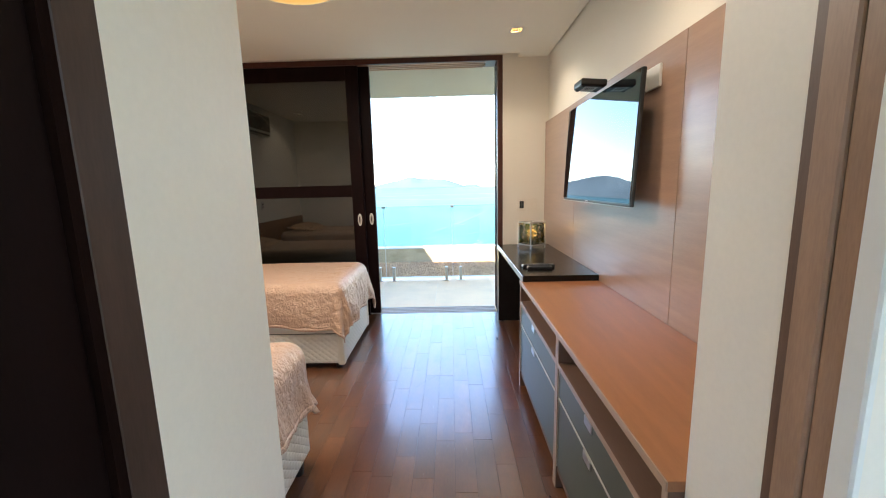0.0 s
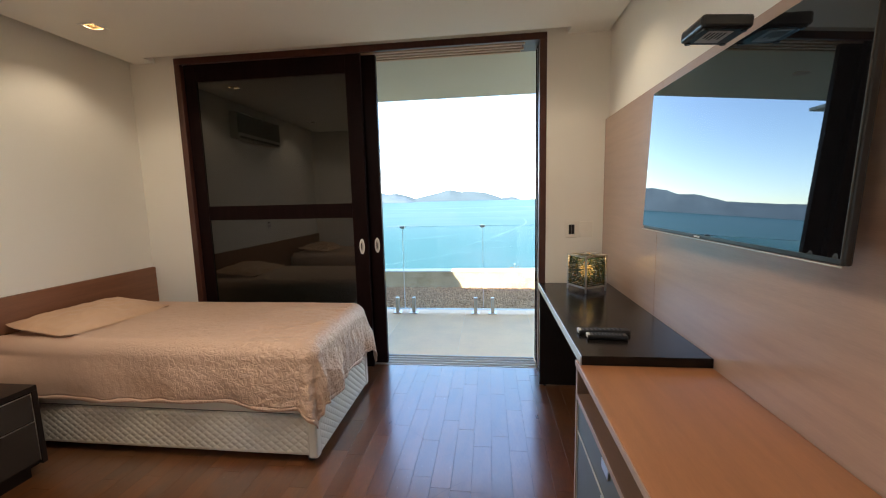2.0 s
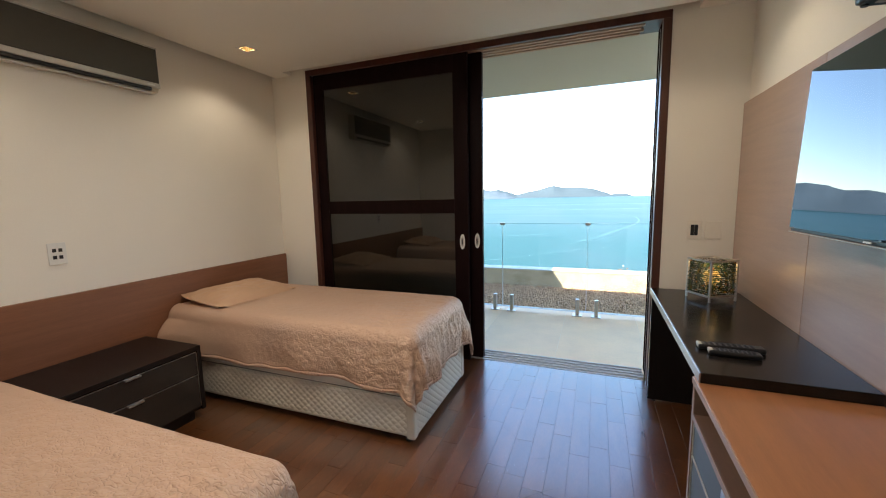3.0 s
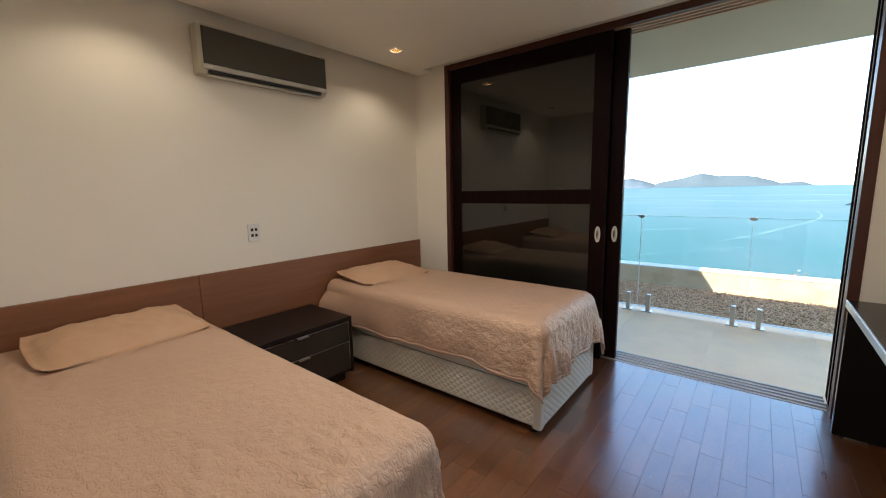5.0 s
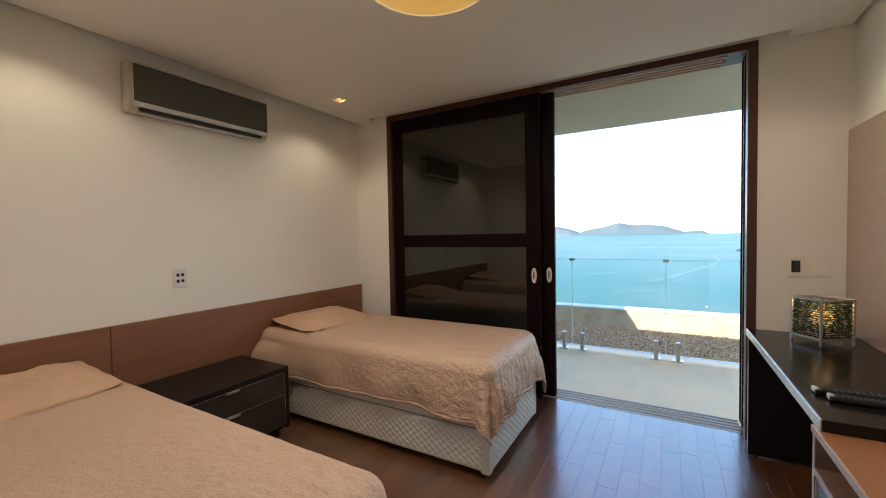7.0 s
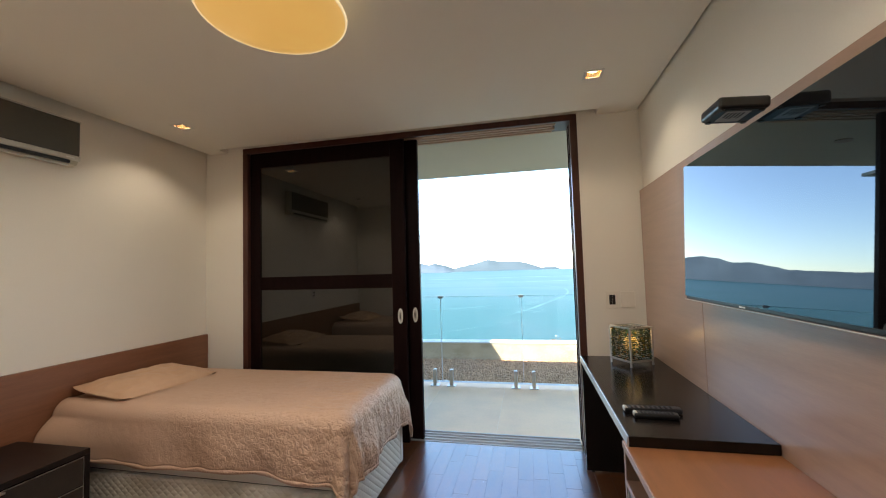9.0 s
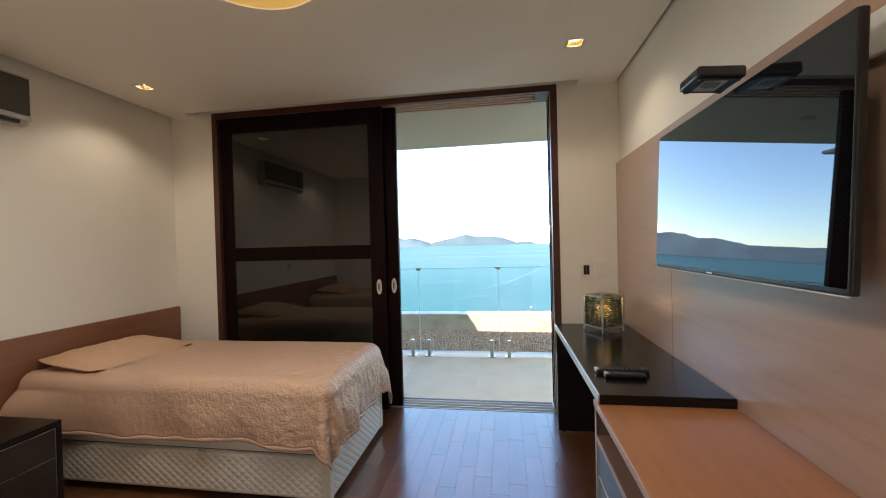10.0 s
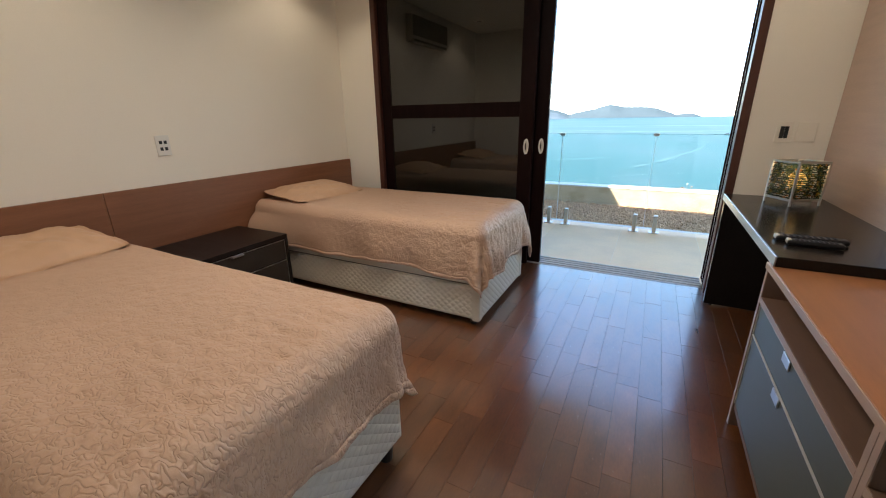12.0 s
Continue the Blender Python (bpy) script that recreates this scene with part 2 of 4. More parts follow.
plaster_top = mat("parapet_cap_paint", (0.72, 0.70, 0.66), 0.7, var=0.08, scale=5, fine=80, bump=0.2, stain=0.2)
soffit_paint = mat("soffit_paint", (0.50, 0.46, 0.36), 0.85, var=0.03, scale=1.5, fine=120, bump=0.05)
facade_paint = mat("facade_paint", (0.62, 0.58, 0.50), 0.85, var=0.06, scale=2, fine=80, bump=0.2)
door_wood = mat("hall_door_wood", (0.008, 0.004, 0.004), 0.45, var=0.3, scale=4, fine=50, stretch=(7, 7, 1), spec=0.08)
# casing wood with a groove's shade put into its colour
groove_shade_wood = mat("shaded_casing_wood", (0.14, 0.078, 0.050), 0.45, var=0.2, scale=4, fine=50, stretch=(7, 7, 1), bump=0.05)
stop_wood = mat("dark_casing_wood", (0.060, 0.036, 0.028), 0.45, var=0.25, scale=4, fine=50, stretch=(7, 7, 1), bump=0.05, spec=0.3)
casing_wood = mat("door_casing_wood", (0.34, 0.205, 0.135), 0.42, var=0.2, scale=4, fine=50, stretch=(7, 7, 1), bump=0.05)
slope_green = mat("hillside_scrub", (0.05, 0.07, 0.03), 0.95, var=0.4, scale=0.4, fine=4)
# distance haze is painted into both hills' blue-grey base colours
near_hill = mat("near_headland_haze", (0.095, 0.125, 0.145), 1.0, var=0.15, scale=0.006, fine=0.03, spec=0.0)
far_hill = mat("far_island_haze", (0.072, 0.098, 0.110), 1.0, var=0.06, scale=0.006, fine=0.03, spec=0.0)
bulb_glow = mat("lit_lamp", (1.0, 0.74, 0.42), 0.5, var=0.02, emit=2.4)
amber_glow = mat("lit_amber_bulb", (1.0, 0.60, 0.20), 0.5, var=0.02, emit=0.16)
reflector = mat("lamp_reflector", (0.80, 0.60, 0.34), 0.25, metal=0.8, var=0.05)
opal = mat("opal_lamp_glass", (0.95, 0.56, 0.15), 0.3, var=0.06, scale=3, fine=8, emit=0.075)
opal_rim = mat("opal_lamp_rim", (0.98, 0.75, 0.42), 0.25, var=0.03, emit=0.11)


def glass_material():
    m = bpy.data.materials.new("clear_glass")
    m.use_nodes = True
    nt = m.node_tree
    out, old = nt.nodes["Material Output"], nt.nodes["Principled BSDF"]
    nt.nodes.remove(old)
    tr, gl, mx, fr = (nt.nodes.new(k) for k in ("ShaderNodeBsdfTransparent", "ShaderNodeBsdfGlossy", "ShaderNodeMixShader", "ShaderNodeFresnel"))
    tr.inputs[0].default_value = (0.93, 0.985, 0.975, 1)
    gl.inputs["Roughness"].default_value = 0.01
    fr.inputs[0].default_value = 1.3
    nt.links.new(fr.outputs[0], mx.inputs[0])
    nt.links.new(tr.outputs[0], mx.inputs[1])
    nt.links.new(gl.outputs[0], mx.inputs[2])
    nt.links.new(mx.outputs[0], out.inputs[0])
    return m


clear_glass = glass_material()
glass_edge = mat("polished_glass_edge", (0.80, 0.88, 0.87), 0.2, var=0.05, scale=8, fine=60)
glass_edge_dark = mat("green_glass_edge", (0.16, 0.27, 0.27), 0.2, var=0.05, scale=8, fine=60)


def relief(m, build, strength, dist):
    """Adds a second, patterned relief on top of a material's grain."""
    nt = m.node_tree
    b = nt.nodes["Principled BSDF"]
    bp = nt.nodes.new("ShaderNodeBump")
    bp.inputs["Strength"].default_value, bp.inputs["Distance"].default_value = strength, dist
    for l in list(b.inputs["Normal"].links):
        nt.links.new(l.from_socket, bp.inputs["Normal"])
    nt.links.new(build(nt), bp.inputs["Height"])
    nt.links.new(bp.outputs[0], b.inputs["Normal"])
    return m


def math_node(nt, op, a, b=None, c=None):
    n = nt.nodes.new("ShaderNodeMath")
    n.operation = op
    for k, v in enumerate((a, b, c)):
        if v is None:
            continue
        if isinstance(v, (int, float)):
            n.inputs[k].default_value = v
        else:
            nt.links.new(v, n.inputs[k])
    return n.outputs[0]


def diamonds(nt, size=0.052):
    tc = nt.nodes.new("ShaderNodeTexCoord")
    sp = nt.nodes.new("ShaderNodeSeparateXYZ")
    nt.links.new(tc.outputs["Object"], sp.inputs[0])
    u = math_node(nt, "ADD", sp.outputs[0], sp.outputs[1])
    k = math.pi / size
    a = math_node(nt, "ABSOLUTE", math_node(nt, "SINE", math_node(nt, "MULTIPLY", math_node(nt, "ADD", u, math_node(nt, "MULTIPLY", sp.outputs[2], 1.25)), k)))
    c = math_node(nt, "ABSOLUTE", math_node(nt, "SINE", math_node(nt, "MULTIPLY", math_node(nt, "SUBTRACT", u, math_node(nt, "MULTIPLY", sp.outputs[2], 1.25)), k)))
    return math_node(nt, "POWER", math_node(nt, "MULTIPLY", a, c), 0.45)


def meander(nt):
    tc = nt.nodes.new("ShaderNodeTexCoord")
    longer = nt.nodes.new("ShaderNodeMapping")
    longer.inputs["Scale"].default_value = (0.72, 1.15, 0.72)
    nt.links.new(tc.outputs["Object"], longer.inputs["Vector"])
    n = nt.nodes.new("ShaderNodeTexNoise")
    n.inputs["Scale"].default_value, n.inputs["Detail"].default_value, n.inputs["Distortion"].default_value = 62, 0.0, 0.7
    nt.links.new(longer.outputs[0], n.inputs["Vector"])
    d = math_node(nt, "ABSOLUTE", math_node(nt, "SUBTRACT", n.outputs[0], 0.5))
    puff = math_node(nt, "POWER", math_node(nt, "MINIMUM", math_node(nt, "MULTIPLY", d, 7.0), 1.0), 0.6)
    soft = nt.nodes.new("ShaderNodeTexNoise")
    soft.inputs["Scale"].default_value, soft.inputs["Detail"].default_value = 30, 1
    nt.links.new(tc.outputs["Object"], soft.inputs["Vector"])
    sp = nt.nodes.new("ShaderNodeSeparateXYZ")
    nt.links.new(tc.outputs["Object"], sp.inputs[0])
    slack = math_node(nt, "MINIMUM", math_node(nt, "MAXIMUM", math_node(nt, "ADD", sp.outputs[0], 2.0), 0.10), 1.6)   # pulled smooth towards the pillow
    return math_node(nt, "MULTIPLY", math_node(nt, "MULTIPLY_ADD", puff, 0.6, math_node(nt, "MULTIPLY", soft.outputs[0], 2.4)), slack)


quilt_base = relief(mat("quilted_white_cloth", (0.70, 0.66, 0.58), 0.7, var=0.04, scale=5, fine=300, bump=0.1, spec=0.25), diamonds, 0.55, 0.010)
spread_cloth = relief(mat("peach_quilted_bedspread", (0.61, 0.41, 0.295), 0.50, var=0.06, scale=3, fine=500, bump=0.15, spec=0.6), meander, 0.62, 0.0062)
pillow_cloth = mat("peach_pillow_sateen", (0.64, 0.41, 0.265), 0.5, var=0.05, scale=4, fine=400, bump=0.12, spec=0.35)


def sea_material():
    m = mat("sea_water", (0.0055, 0.055, 0.055), 0.42, var=0.10, scale=0.02, fine=0.15, stretch=(0.25, 1, 1), spec=0.13)
    nt = m.node_tree
    b = nt.nodes["Principled BSDF"]
    tc = nt.nodes.new("ShaderNodeTexCoord")
    mp = nt.nodes.new("ShaderNodeMapping")
    mp.inputs["Scale"].default_value = (0.004, 0.0012, 1)
    nt.links.new(tc.outputs["Object"], mp.inputs["Vector"])
    n = nt.nodes.new("ShaderNodeTexNoise")
    n.inputs["Scale"].default_value, n.inputs["Detail"].default_value, n.inputs["Distortion"].default_value = 2.2, 4, 1.8
    nt.links.new(mp.outputs[0], n.inputs["Vector"])
    r = nt.nodes.new("ShaderNodeMapRange")
    r.inputs["From Min"].default_value, r.inputs["From Max"].default_value, r.inputs["To Max"].default_value = 0.5, 0.75, 0.5
    nt.links.new(n.outputs[0], r.inputs[0])
    mx = nt.nodes.new("ShaderNodeMix")
    mx.data_type = "RGBA"
    nt.links.new(r.outputs[0], mx.inputs["Factor"])
    nt.links.new(b.inputs["Base Color"].links[0].from_socket, mx.inputs["A"])
    mx.inputs["B"].default_value = (0.05, 0.08, 0.087, 1)
    nt.links.new(mx.outputs["Result"], b.inputs["Base Color"])
    return m


sea_mat = sea_material()
slick_mat = mat("calm_pale_water", (0.085, 0.150, 0.148), 0.42, var=0.15, scale=0.05, fine=0.4, spec=0.13)

# ---- the room's shell ----
def wall(name, blocks, label, material=white_wall):
    bm = bmesh.new()
    for b in blocks:
        box(bm, *b)
    return setting(name, bm, material, label, "wall")


DX0, DX1, DTOP = -0.128, 0.702, 2.12      # entrance opening
FX0, FX1, FTOP = -2.14, 0.744, 2.523      # window frame, outside
wall("wall_west", [(WX0 - 0.15, WX0, 0.61, 4.42, -0.05, 2.8)], "smooth warm white painted wall behind the beds")
wall("wall_east", [(WX1, WX1 + 0.15, 0.61, 4.42, -0.05, 2.8)], "smooth warm white painted wall above wood panelling")
wall("wall_north", [(WX0, FX0, WY1, 4.42, -0.05, 2.8), (FX1, WX1, WY1, 4.42, -0.05, 2.8), (FX0, FX1, WY1, 4.42, FTOP, 2.8)],
     "smooth warm white painted wall round the sliding door")
wall("wall_south", [(WX0, DX0, 0.61, WY0, -0.05, 2.8), (DX1, WX1, 0.61, WY0, -0.05, 2.8), (DX0, DX1, 0.61, WY0, DTOP, 2.8)],
     "thick white lacquered wall round the entrance opening", jamb_paint)
setting("subfloor", blk(WX0, WX1, 0.61, 4.186, -0.16, -0.006), gap_dark, "dark bed under the wooden planks", "floor")
# hall behind the entrance; its two unseen openings are added to let in skylight
wall("wall_hall", [(-1.45, -1.3, -1.75, 0.61, -0.05, 2.8), (1.3, 1.45, -1.75, -1.4, -0.05, 2.8), (1.3, 1.45, 0.1, 0.61, -0.05, 2.8),
                   (1.3, 1.45, -1.4, 0.1, -0.05, 0.3), (1.3, 1.45, -1.4, 0.1, 2.3, 2.8), (-1.3, -1.1, -1.9, -1.75, -0.05, 2.8), (-0.2, 1.3, -1.9, -1.75, -0.05, 2.8),
                   (-1.1, -0.2, -1.9, -1.75, -0.05, 0.9), (-1.1, -0.2, -1.9, -1.75, 2.2, 2.8)],
     "plain white hall wall with two unseen openings added for daylight")
setting("floor_hall", blk(-1.3, 1.3, -1.75, 0.61, -0.16, -0.002), plank_wood, "brown wooden hall floor", "floor")
setting("ceiling_hall", blk(-1.3, 1.3, -1.75, 0.61, 2.5, 2.6), ceil_paint, "plain white hall ceiling", "ceiling")


def ceiling():
    """Dropped ceiling: a shadow gap along the side walls, square lamp holes and a curtain recess over the door."""
    g, s = 0.018, 0.05
    xs = sorted({WX0 + 0.05, WX1 - g, -2.30, 0.885} | {c + d for c, _ in SPOTS for d in (-s, s)})
    ys = sorted({WY0, WY1 - 0.002, 3.985} | {c + d for _, c in SPOTS for d in (-s, s)})
    bm = bmesh.new()
    for xa, xb in zip(xs, xs[1:]):
        for ya, yb in zip(ys, ys[1:]):
            mx, my = (xa + xb) / 2, (ya + yb) / 2
            if any(abs(mx - a) < s and abs(my - b) < s for a, b in SPOTS) or (my > 3.985 and -2.30 < mx < 0.885):
                continue
            box(bm, xa, xb, ya, yb, CEIL, CEIL + 0.03)
    bmesh.ops.remove_doubles(bm, verts=bm.verts, dist=1e-5)
    return setting("ceiling", bm, ceil_paint, "matt off-white dropped plaster ceiling with shadow gap", "ceiling")


ceiling()
setting("ceiling_slab", blk(WX0, WX1, WY0, WY1, 2.62, 2.72), ceil_paint, "plain slab above the dropped ceiling", "ceiling")

# ---- sliding door and frame ----
door_frame = tagged(thing("door_1", (FX0, WY1, 0), "red-brown hardwood frame of the wide sliding door", "door frame", kind="structure"))
part("jamb", blk(FX0, FX0 + 0.05, WY1 - 0.006, 4.424, 0, FTOP - 0.048, 0.002), frame_wood, door_frame)
part("jamb", blk(FX1 - 0.05, FX1, WY1 - 0.006, 4.165, 0, FTOP - 0.048, 0.002), frame_wood, door_frame)
part("back_jamb", blk(FX1 - 0.040, FX1, 4.166, 4.424, 0, FTOP - 0.012, 0.002), reveal_wood, door_frame)
part("head", blk(FX0, FX1, WY1 - 0.006, 4.124, FTOP - 0.048, FTOP, 0.002), frame_wood, door_frame)
part("lintel_board", blk(FX0, FX1, 4.125, 4.424, FTOP - 0.012, FTOP - 0.001), frame_wood, door_frame)
for k in range(4):
    y = 4.20 + 0.055 * k
    part("track", blk(-2.05, 0.60 - 0.02 * (k % 2), y, y + 0.028, 2.494, 2.5105, 0.002), track_wood, door_frame, "pale wooden overhead track")
for k in range(2):
    part("seal", blk(FX1 - 0.0425, FX1 - 0.0405, 4.22 + 0.09 * k, 4.225 + 0.09 * k, 0.0, 2.49, 0.001), dark_alu, door_frame, "thin aluminium seal strip")
threshold = thing("threshold", (FX0, 4.13, -0.05), "grooved aluminium floor track of the sliding door", "threshold", kind="structure")
part("base", blk(FX0 + 0.05, FX1 - 0.05, 4.187, 4.425, -0.06, -0.012), dark_alu, threshold)
for k in range(5):
    y = 4.195 + 0.05 * k
    part("rail", blk(FX0 + 0.05, FX1 - 0.05, y, y + 0.014, -0.012, 0.002, 0.002), dark_alu, threshold)


def oval(bm, c, a, b, depth, hole=0.0, seg=40):
    """An upright oval plate or ring that faces the room."""
    rings = []
    for y in (c[1], c[1] - depth):
        for k in ((1.0, hole) if hole else (1.0,)):
            rings.append([bm.verts.new((c[0] + a * k * math.cos(t), y, c[2] + b * k * math.sin(t)))
                          for t in (2 * math.pi * i / seg for i in range(seg))])
    def band(p, q):
        for i in range(seg):
            bm.faces.new((p[i], p[(i + 1) % seg], q[(i + 1) % seg], q[i]))
    if hole:
        bo, bi, fo, fi = rings
        band(bo, fo), band(fo, fi), band(fi, bi), band(bi, bo)
    else:
        band(rings[0], rings[1])
        bm.faces.new(rings[1])
        bm.faces.new(rings[0])
    bmesh.ops.recalc_face_normals(bm, faces=bm.faces)
    return bm


def door_leaf(x0, x1, y0, hx, label):
    d = thing("sliding_door", (x0, y0, 0.004), label, "sliding door", "sliding door leaves")
    y1, z0, z1 = y0 + 0.042, 0.004, 2.492
    part("stile", blk(x0, x0 + 0.10, y0, y1, z0, z1, 0.003), leaf_wood, d)
    part("stile", blk(x1 - 0.118, x1, y0, y1, z0, z1, 0.003), leaf_wood, d)
    for a, b in ((z0, 0.20), (1.243, 1.358), (2.345, z1)):
        part("rail", blk(x0 + 0.10, x1 - 0.118, y0 + 0.001, y1 - 0.001, a, b, 0.002), leaf_wood, d)
    for a, b in ((0.20, 1.243), (1.358, 2.345)):
        part("pane", blk(x0 + 0.10, x1 - 0.118, y0 + 0.012, y0 + 0.018, a, b), dark_pane, d, "dark reflecting glass pane")
    h = part("handle", oval(bmesh.new(), (hx, y0 - 0.0005, 1.012), 0.021, 0.062, 0.006, 0.72), white_plastic, d, "oval white ring pull")
    part("recess", oval(bmesh.new(), (hx, y0 - 0.0005, 1.012), 0.0150, 0.0445, 0.002), silver_plastic, h)
    part("latch", oval(bmesh.new(), (hx - 0.003, y0 - 0.0026, 1.012), 0.005, 0.030, 0.002), black_plastic, h)
    return d


door_leaf(-2.088, -0.636, 4.127, -0.686, "closed dark-stained wooden sliding door leaf with tinted panes")
door_leaf(-1.99, -0.540, 4.212, -0.585, "dark-stained wooden sliding door leaf behind the first")

# ---- entrance door casing and leaf ----
casing = thing("door_2", (DX1, 0.64, 0), "brown wooden casing of the entrance opening", "door casing", kind="structure")
# flat strip coloured dark to read as a shaded groove
part("shade_strip", blk(DX1 - 0.004, DX1 + 0.001, 0.7085, 0.728, 0, 2.11, 0.001), groove_shade_wood, casing)
part("jamb", blk(DX1 - 0.010, DX1 + 0.001, 0.665, 0.708, 0, 2.11, 0.003), casing_wood, casing)
part("rebate", blk(DX1 - 0.005, DX1 + 0.001, 0.632, 0.664, 0, 2.11, 0.002), casing_wood, casing)
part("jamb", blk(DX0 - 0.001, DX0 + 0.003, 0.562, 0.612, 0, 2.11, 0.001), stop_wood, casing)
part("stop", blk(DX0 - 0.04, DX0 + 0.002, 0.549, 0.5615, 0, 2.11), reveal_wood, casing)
part("strike_strip", blk(DX1 - 0.012, DX1 + 0.001, 0.598, 0.630, 0, 2.11, 0.003), white_plastic, casing, "pale painted edge strip")
leaf = thing("entrance_door", (DX0 - 0.03, 0.1, 0.004), "dark-stained wooden entrance door standing open", "door")
part("leaf", blk(DX0 - 0.045, DX0 - 0.004, -0.26, 0.548, 0.004, 2.10, 0.003), door_wood, leaf)
part("hinge", cyl(bmesh.new(), (DX0 - 0.003, 0.552, 1.72), 0.007, 0.09, seg=12), black_plastic, leaf)

# ---- wall panelling and headboard ----
for ya, yb in ((WY0 + 0.003, 1.813), (1.817, 3.153), (3.157, WY1 - 0.003)):
    tagged(mesh_ob("wall_panel", blk(1.153, 1.179, ya, yb, 0.02, 1.908, 0.0012), panel_wood),
           "flat pinkish brown wood veneer panel on the wall", "wall panel", "wall panels")
for ya, yb in ((WY0 + 0.003, 1.966), (1.969, 4.094)):
    tagged(mesh_ob("headboard", blk(-2.529, -2.502, ya, yb, 0.16, 0.862, 0.002), head_wood),
           "long brown wood veneer headboard fixed to the wall", "headboard", "headboards")

# ---- beds ----
def base_block(x0, x1, y0, y1, z0, z1):
    return blk(x0, x1, y0, y1, z0, z1, 0.022, 3)


def soft_block(x0, x1, y0, y1, z0, z1, rad):
    """A block whose top and upright edges are well rounded and whose bottom is flat."""
    bm = blk(x0, x1, y0, y1, z0, z1)
    edges = [e for e in bm.edges if max(v.co.z for v in e.verts) > z1 - 0.001]
    bmesh.ops.bevel(bm, geom=edges, offset=rad, segments=5, affect="EDGES", profile=0.5)
    return bm


def drape(x0, x1, y0, y1, top, side, foot, seed, flare, tip, pleats):
    """A bedspread laid over a mattress: rounded edges, hanging folds, a longer tip at each corner and a wavy hem."""
    R, step = 0.085, 0.0105
    xe, ya, yb = x1 - R, y0 + R, y1 - R
    arc = R * math.pi / 2
    us = np.arange(x0, xe + foot + R + step, step)
    vs = np.arange(ya - side - R, yb + side + R + step, step)
    grid = []
    for u in us:
        row = []
        for v in vs:
            hem = 1 + 0.085 * noise.noise((u * 3.4 + seed, v * 3.4, 1.3)) + 0.022 * math.sin(u * 31 + seed) * math.cos(v * 27)
            dx, dy = max(0.0, u - xe), max(0.0, ya - v, v - yb)
            sg = -1 if v < ya else 1
            d = math.hypot(dx, dy)
            if dx and dy:                                 # the cloth's own corners are rounded
                fx, fy = dx / (foot + R), dy / (side + R)
                d *= max(fx, fy) / (fx ** tip + fy ** tip) ** (1 / tip)
            cx, cy = min(u, xe), min(max(v, ya), yb)
            bed = 0.010 * noise.noise((u * 2.2, v * 2.2, seed)) + 0.004 * noise.noise((u * 9, v * 9, seed + 4))
            puff = 0.0030 * noise.noise((u * 33, v * 33, seed)) * (0.15 + 1.1 * max(0, min(1, (u - x0) / 1.2)))
            near = max(0.0, min(1.0, (u - xe + 0.55) / 0.5))
            puff += 0.0140 * near * noise.noise((u * 10 + seed, v * 32, 2.0)) + 0.002 * near * noise.noise((u * 34, v * 30, seed))
            if d < 1e-9:
                p = (cx, cy, top + bed + puff - 0.012 * max(0, 0.2 - (u - x0)))
            else:
                nx_, ny_ = dx / math.hypot(dx, dy), sg * dy / math.hypot(dx, dy)
                d2 = d * hem
                if d2 < arc:
                    out, down = R * math.sin(d2 / R), R * (1 - math.cos(d2 / R))
                else:
                    q = d2 - arc
                    fold = 0.011 * math.sin(u * 15 + seed) + 0.009 * math.sin(v * 17 + 2 * seed) + 0.016 * noise.noise((u * 4, v * 4, seed))
                    if dx:                                # upright pleats across the foot
                        fold += 0.022 * noise.noise((u * 1.2, v * 8.5, seed + 9)) + 0.008 * noise.noise((u * 2, v * 21, seed + 3))
                        for at, wide in pleats:
                            fold += 0.030 * math.exp(-((v - y0 - at) / wide) ** 2) * min(1, q / 0.12)
                    corner = 4 * (nx_ * abs(ny_)) ** 2
                    out, down = R + q * (0.10 + (flare if sg > 0 else 0.06) * corner) + fold * min(1, q / 0.2) + 0.45 * puff, R + q * (1 - 0.02 * corner)
                    if sg < 0 and u < x0 + 0.38:          # spread out over the bedside at the head end
                        f = 1 - (u - x0) / 0.38
                        f = f * f * (3 - 2 * f)
                        out += 0.10 * (1 - math.exp(-q / 0.09)) * f
                        down -= 0.16 * q * f
                    out += 0.034 * corner * math.cos(5 * math.atan2(abs(ny_), nx_)) * min(1, q / 0.15)
                p = (cx + nx_ * out, cy + ny_ * out, top + bed * 0.5 - down)
            row.append(p)
        grid.append(row)
    nu, nv = len(us), len(vs)
    made = []
    for border in (False, True):
        bm = bmesh.new()
        vert = {}
        for i in range(nu - 1):
            for j in range(nv - 1):
                if border != (i >= nu - 3 or j < 2 or j >= nv - 3):
                    continue
                bm.faces.new([vert.setdefault(k, bm.verts.new(grid[k[0]][k[1]])) if k not in vert else vert[k]
                              for k in ((i, j), (i, j + 1), (i + 1, j + 1), (i + 1, j))])
        made.append(bm)
    return made


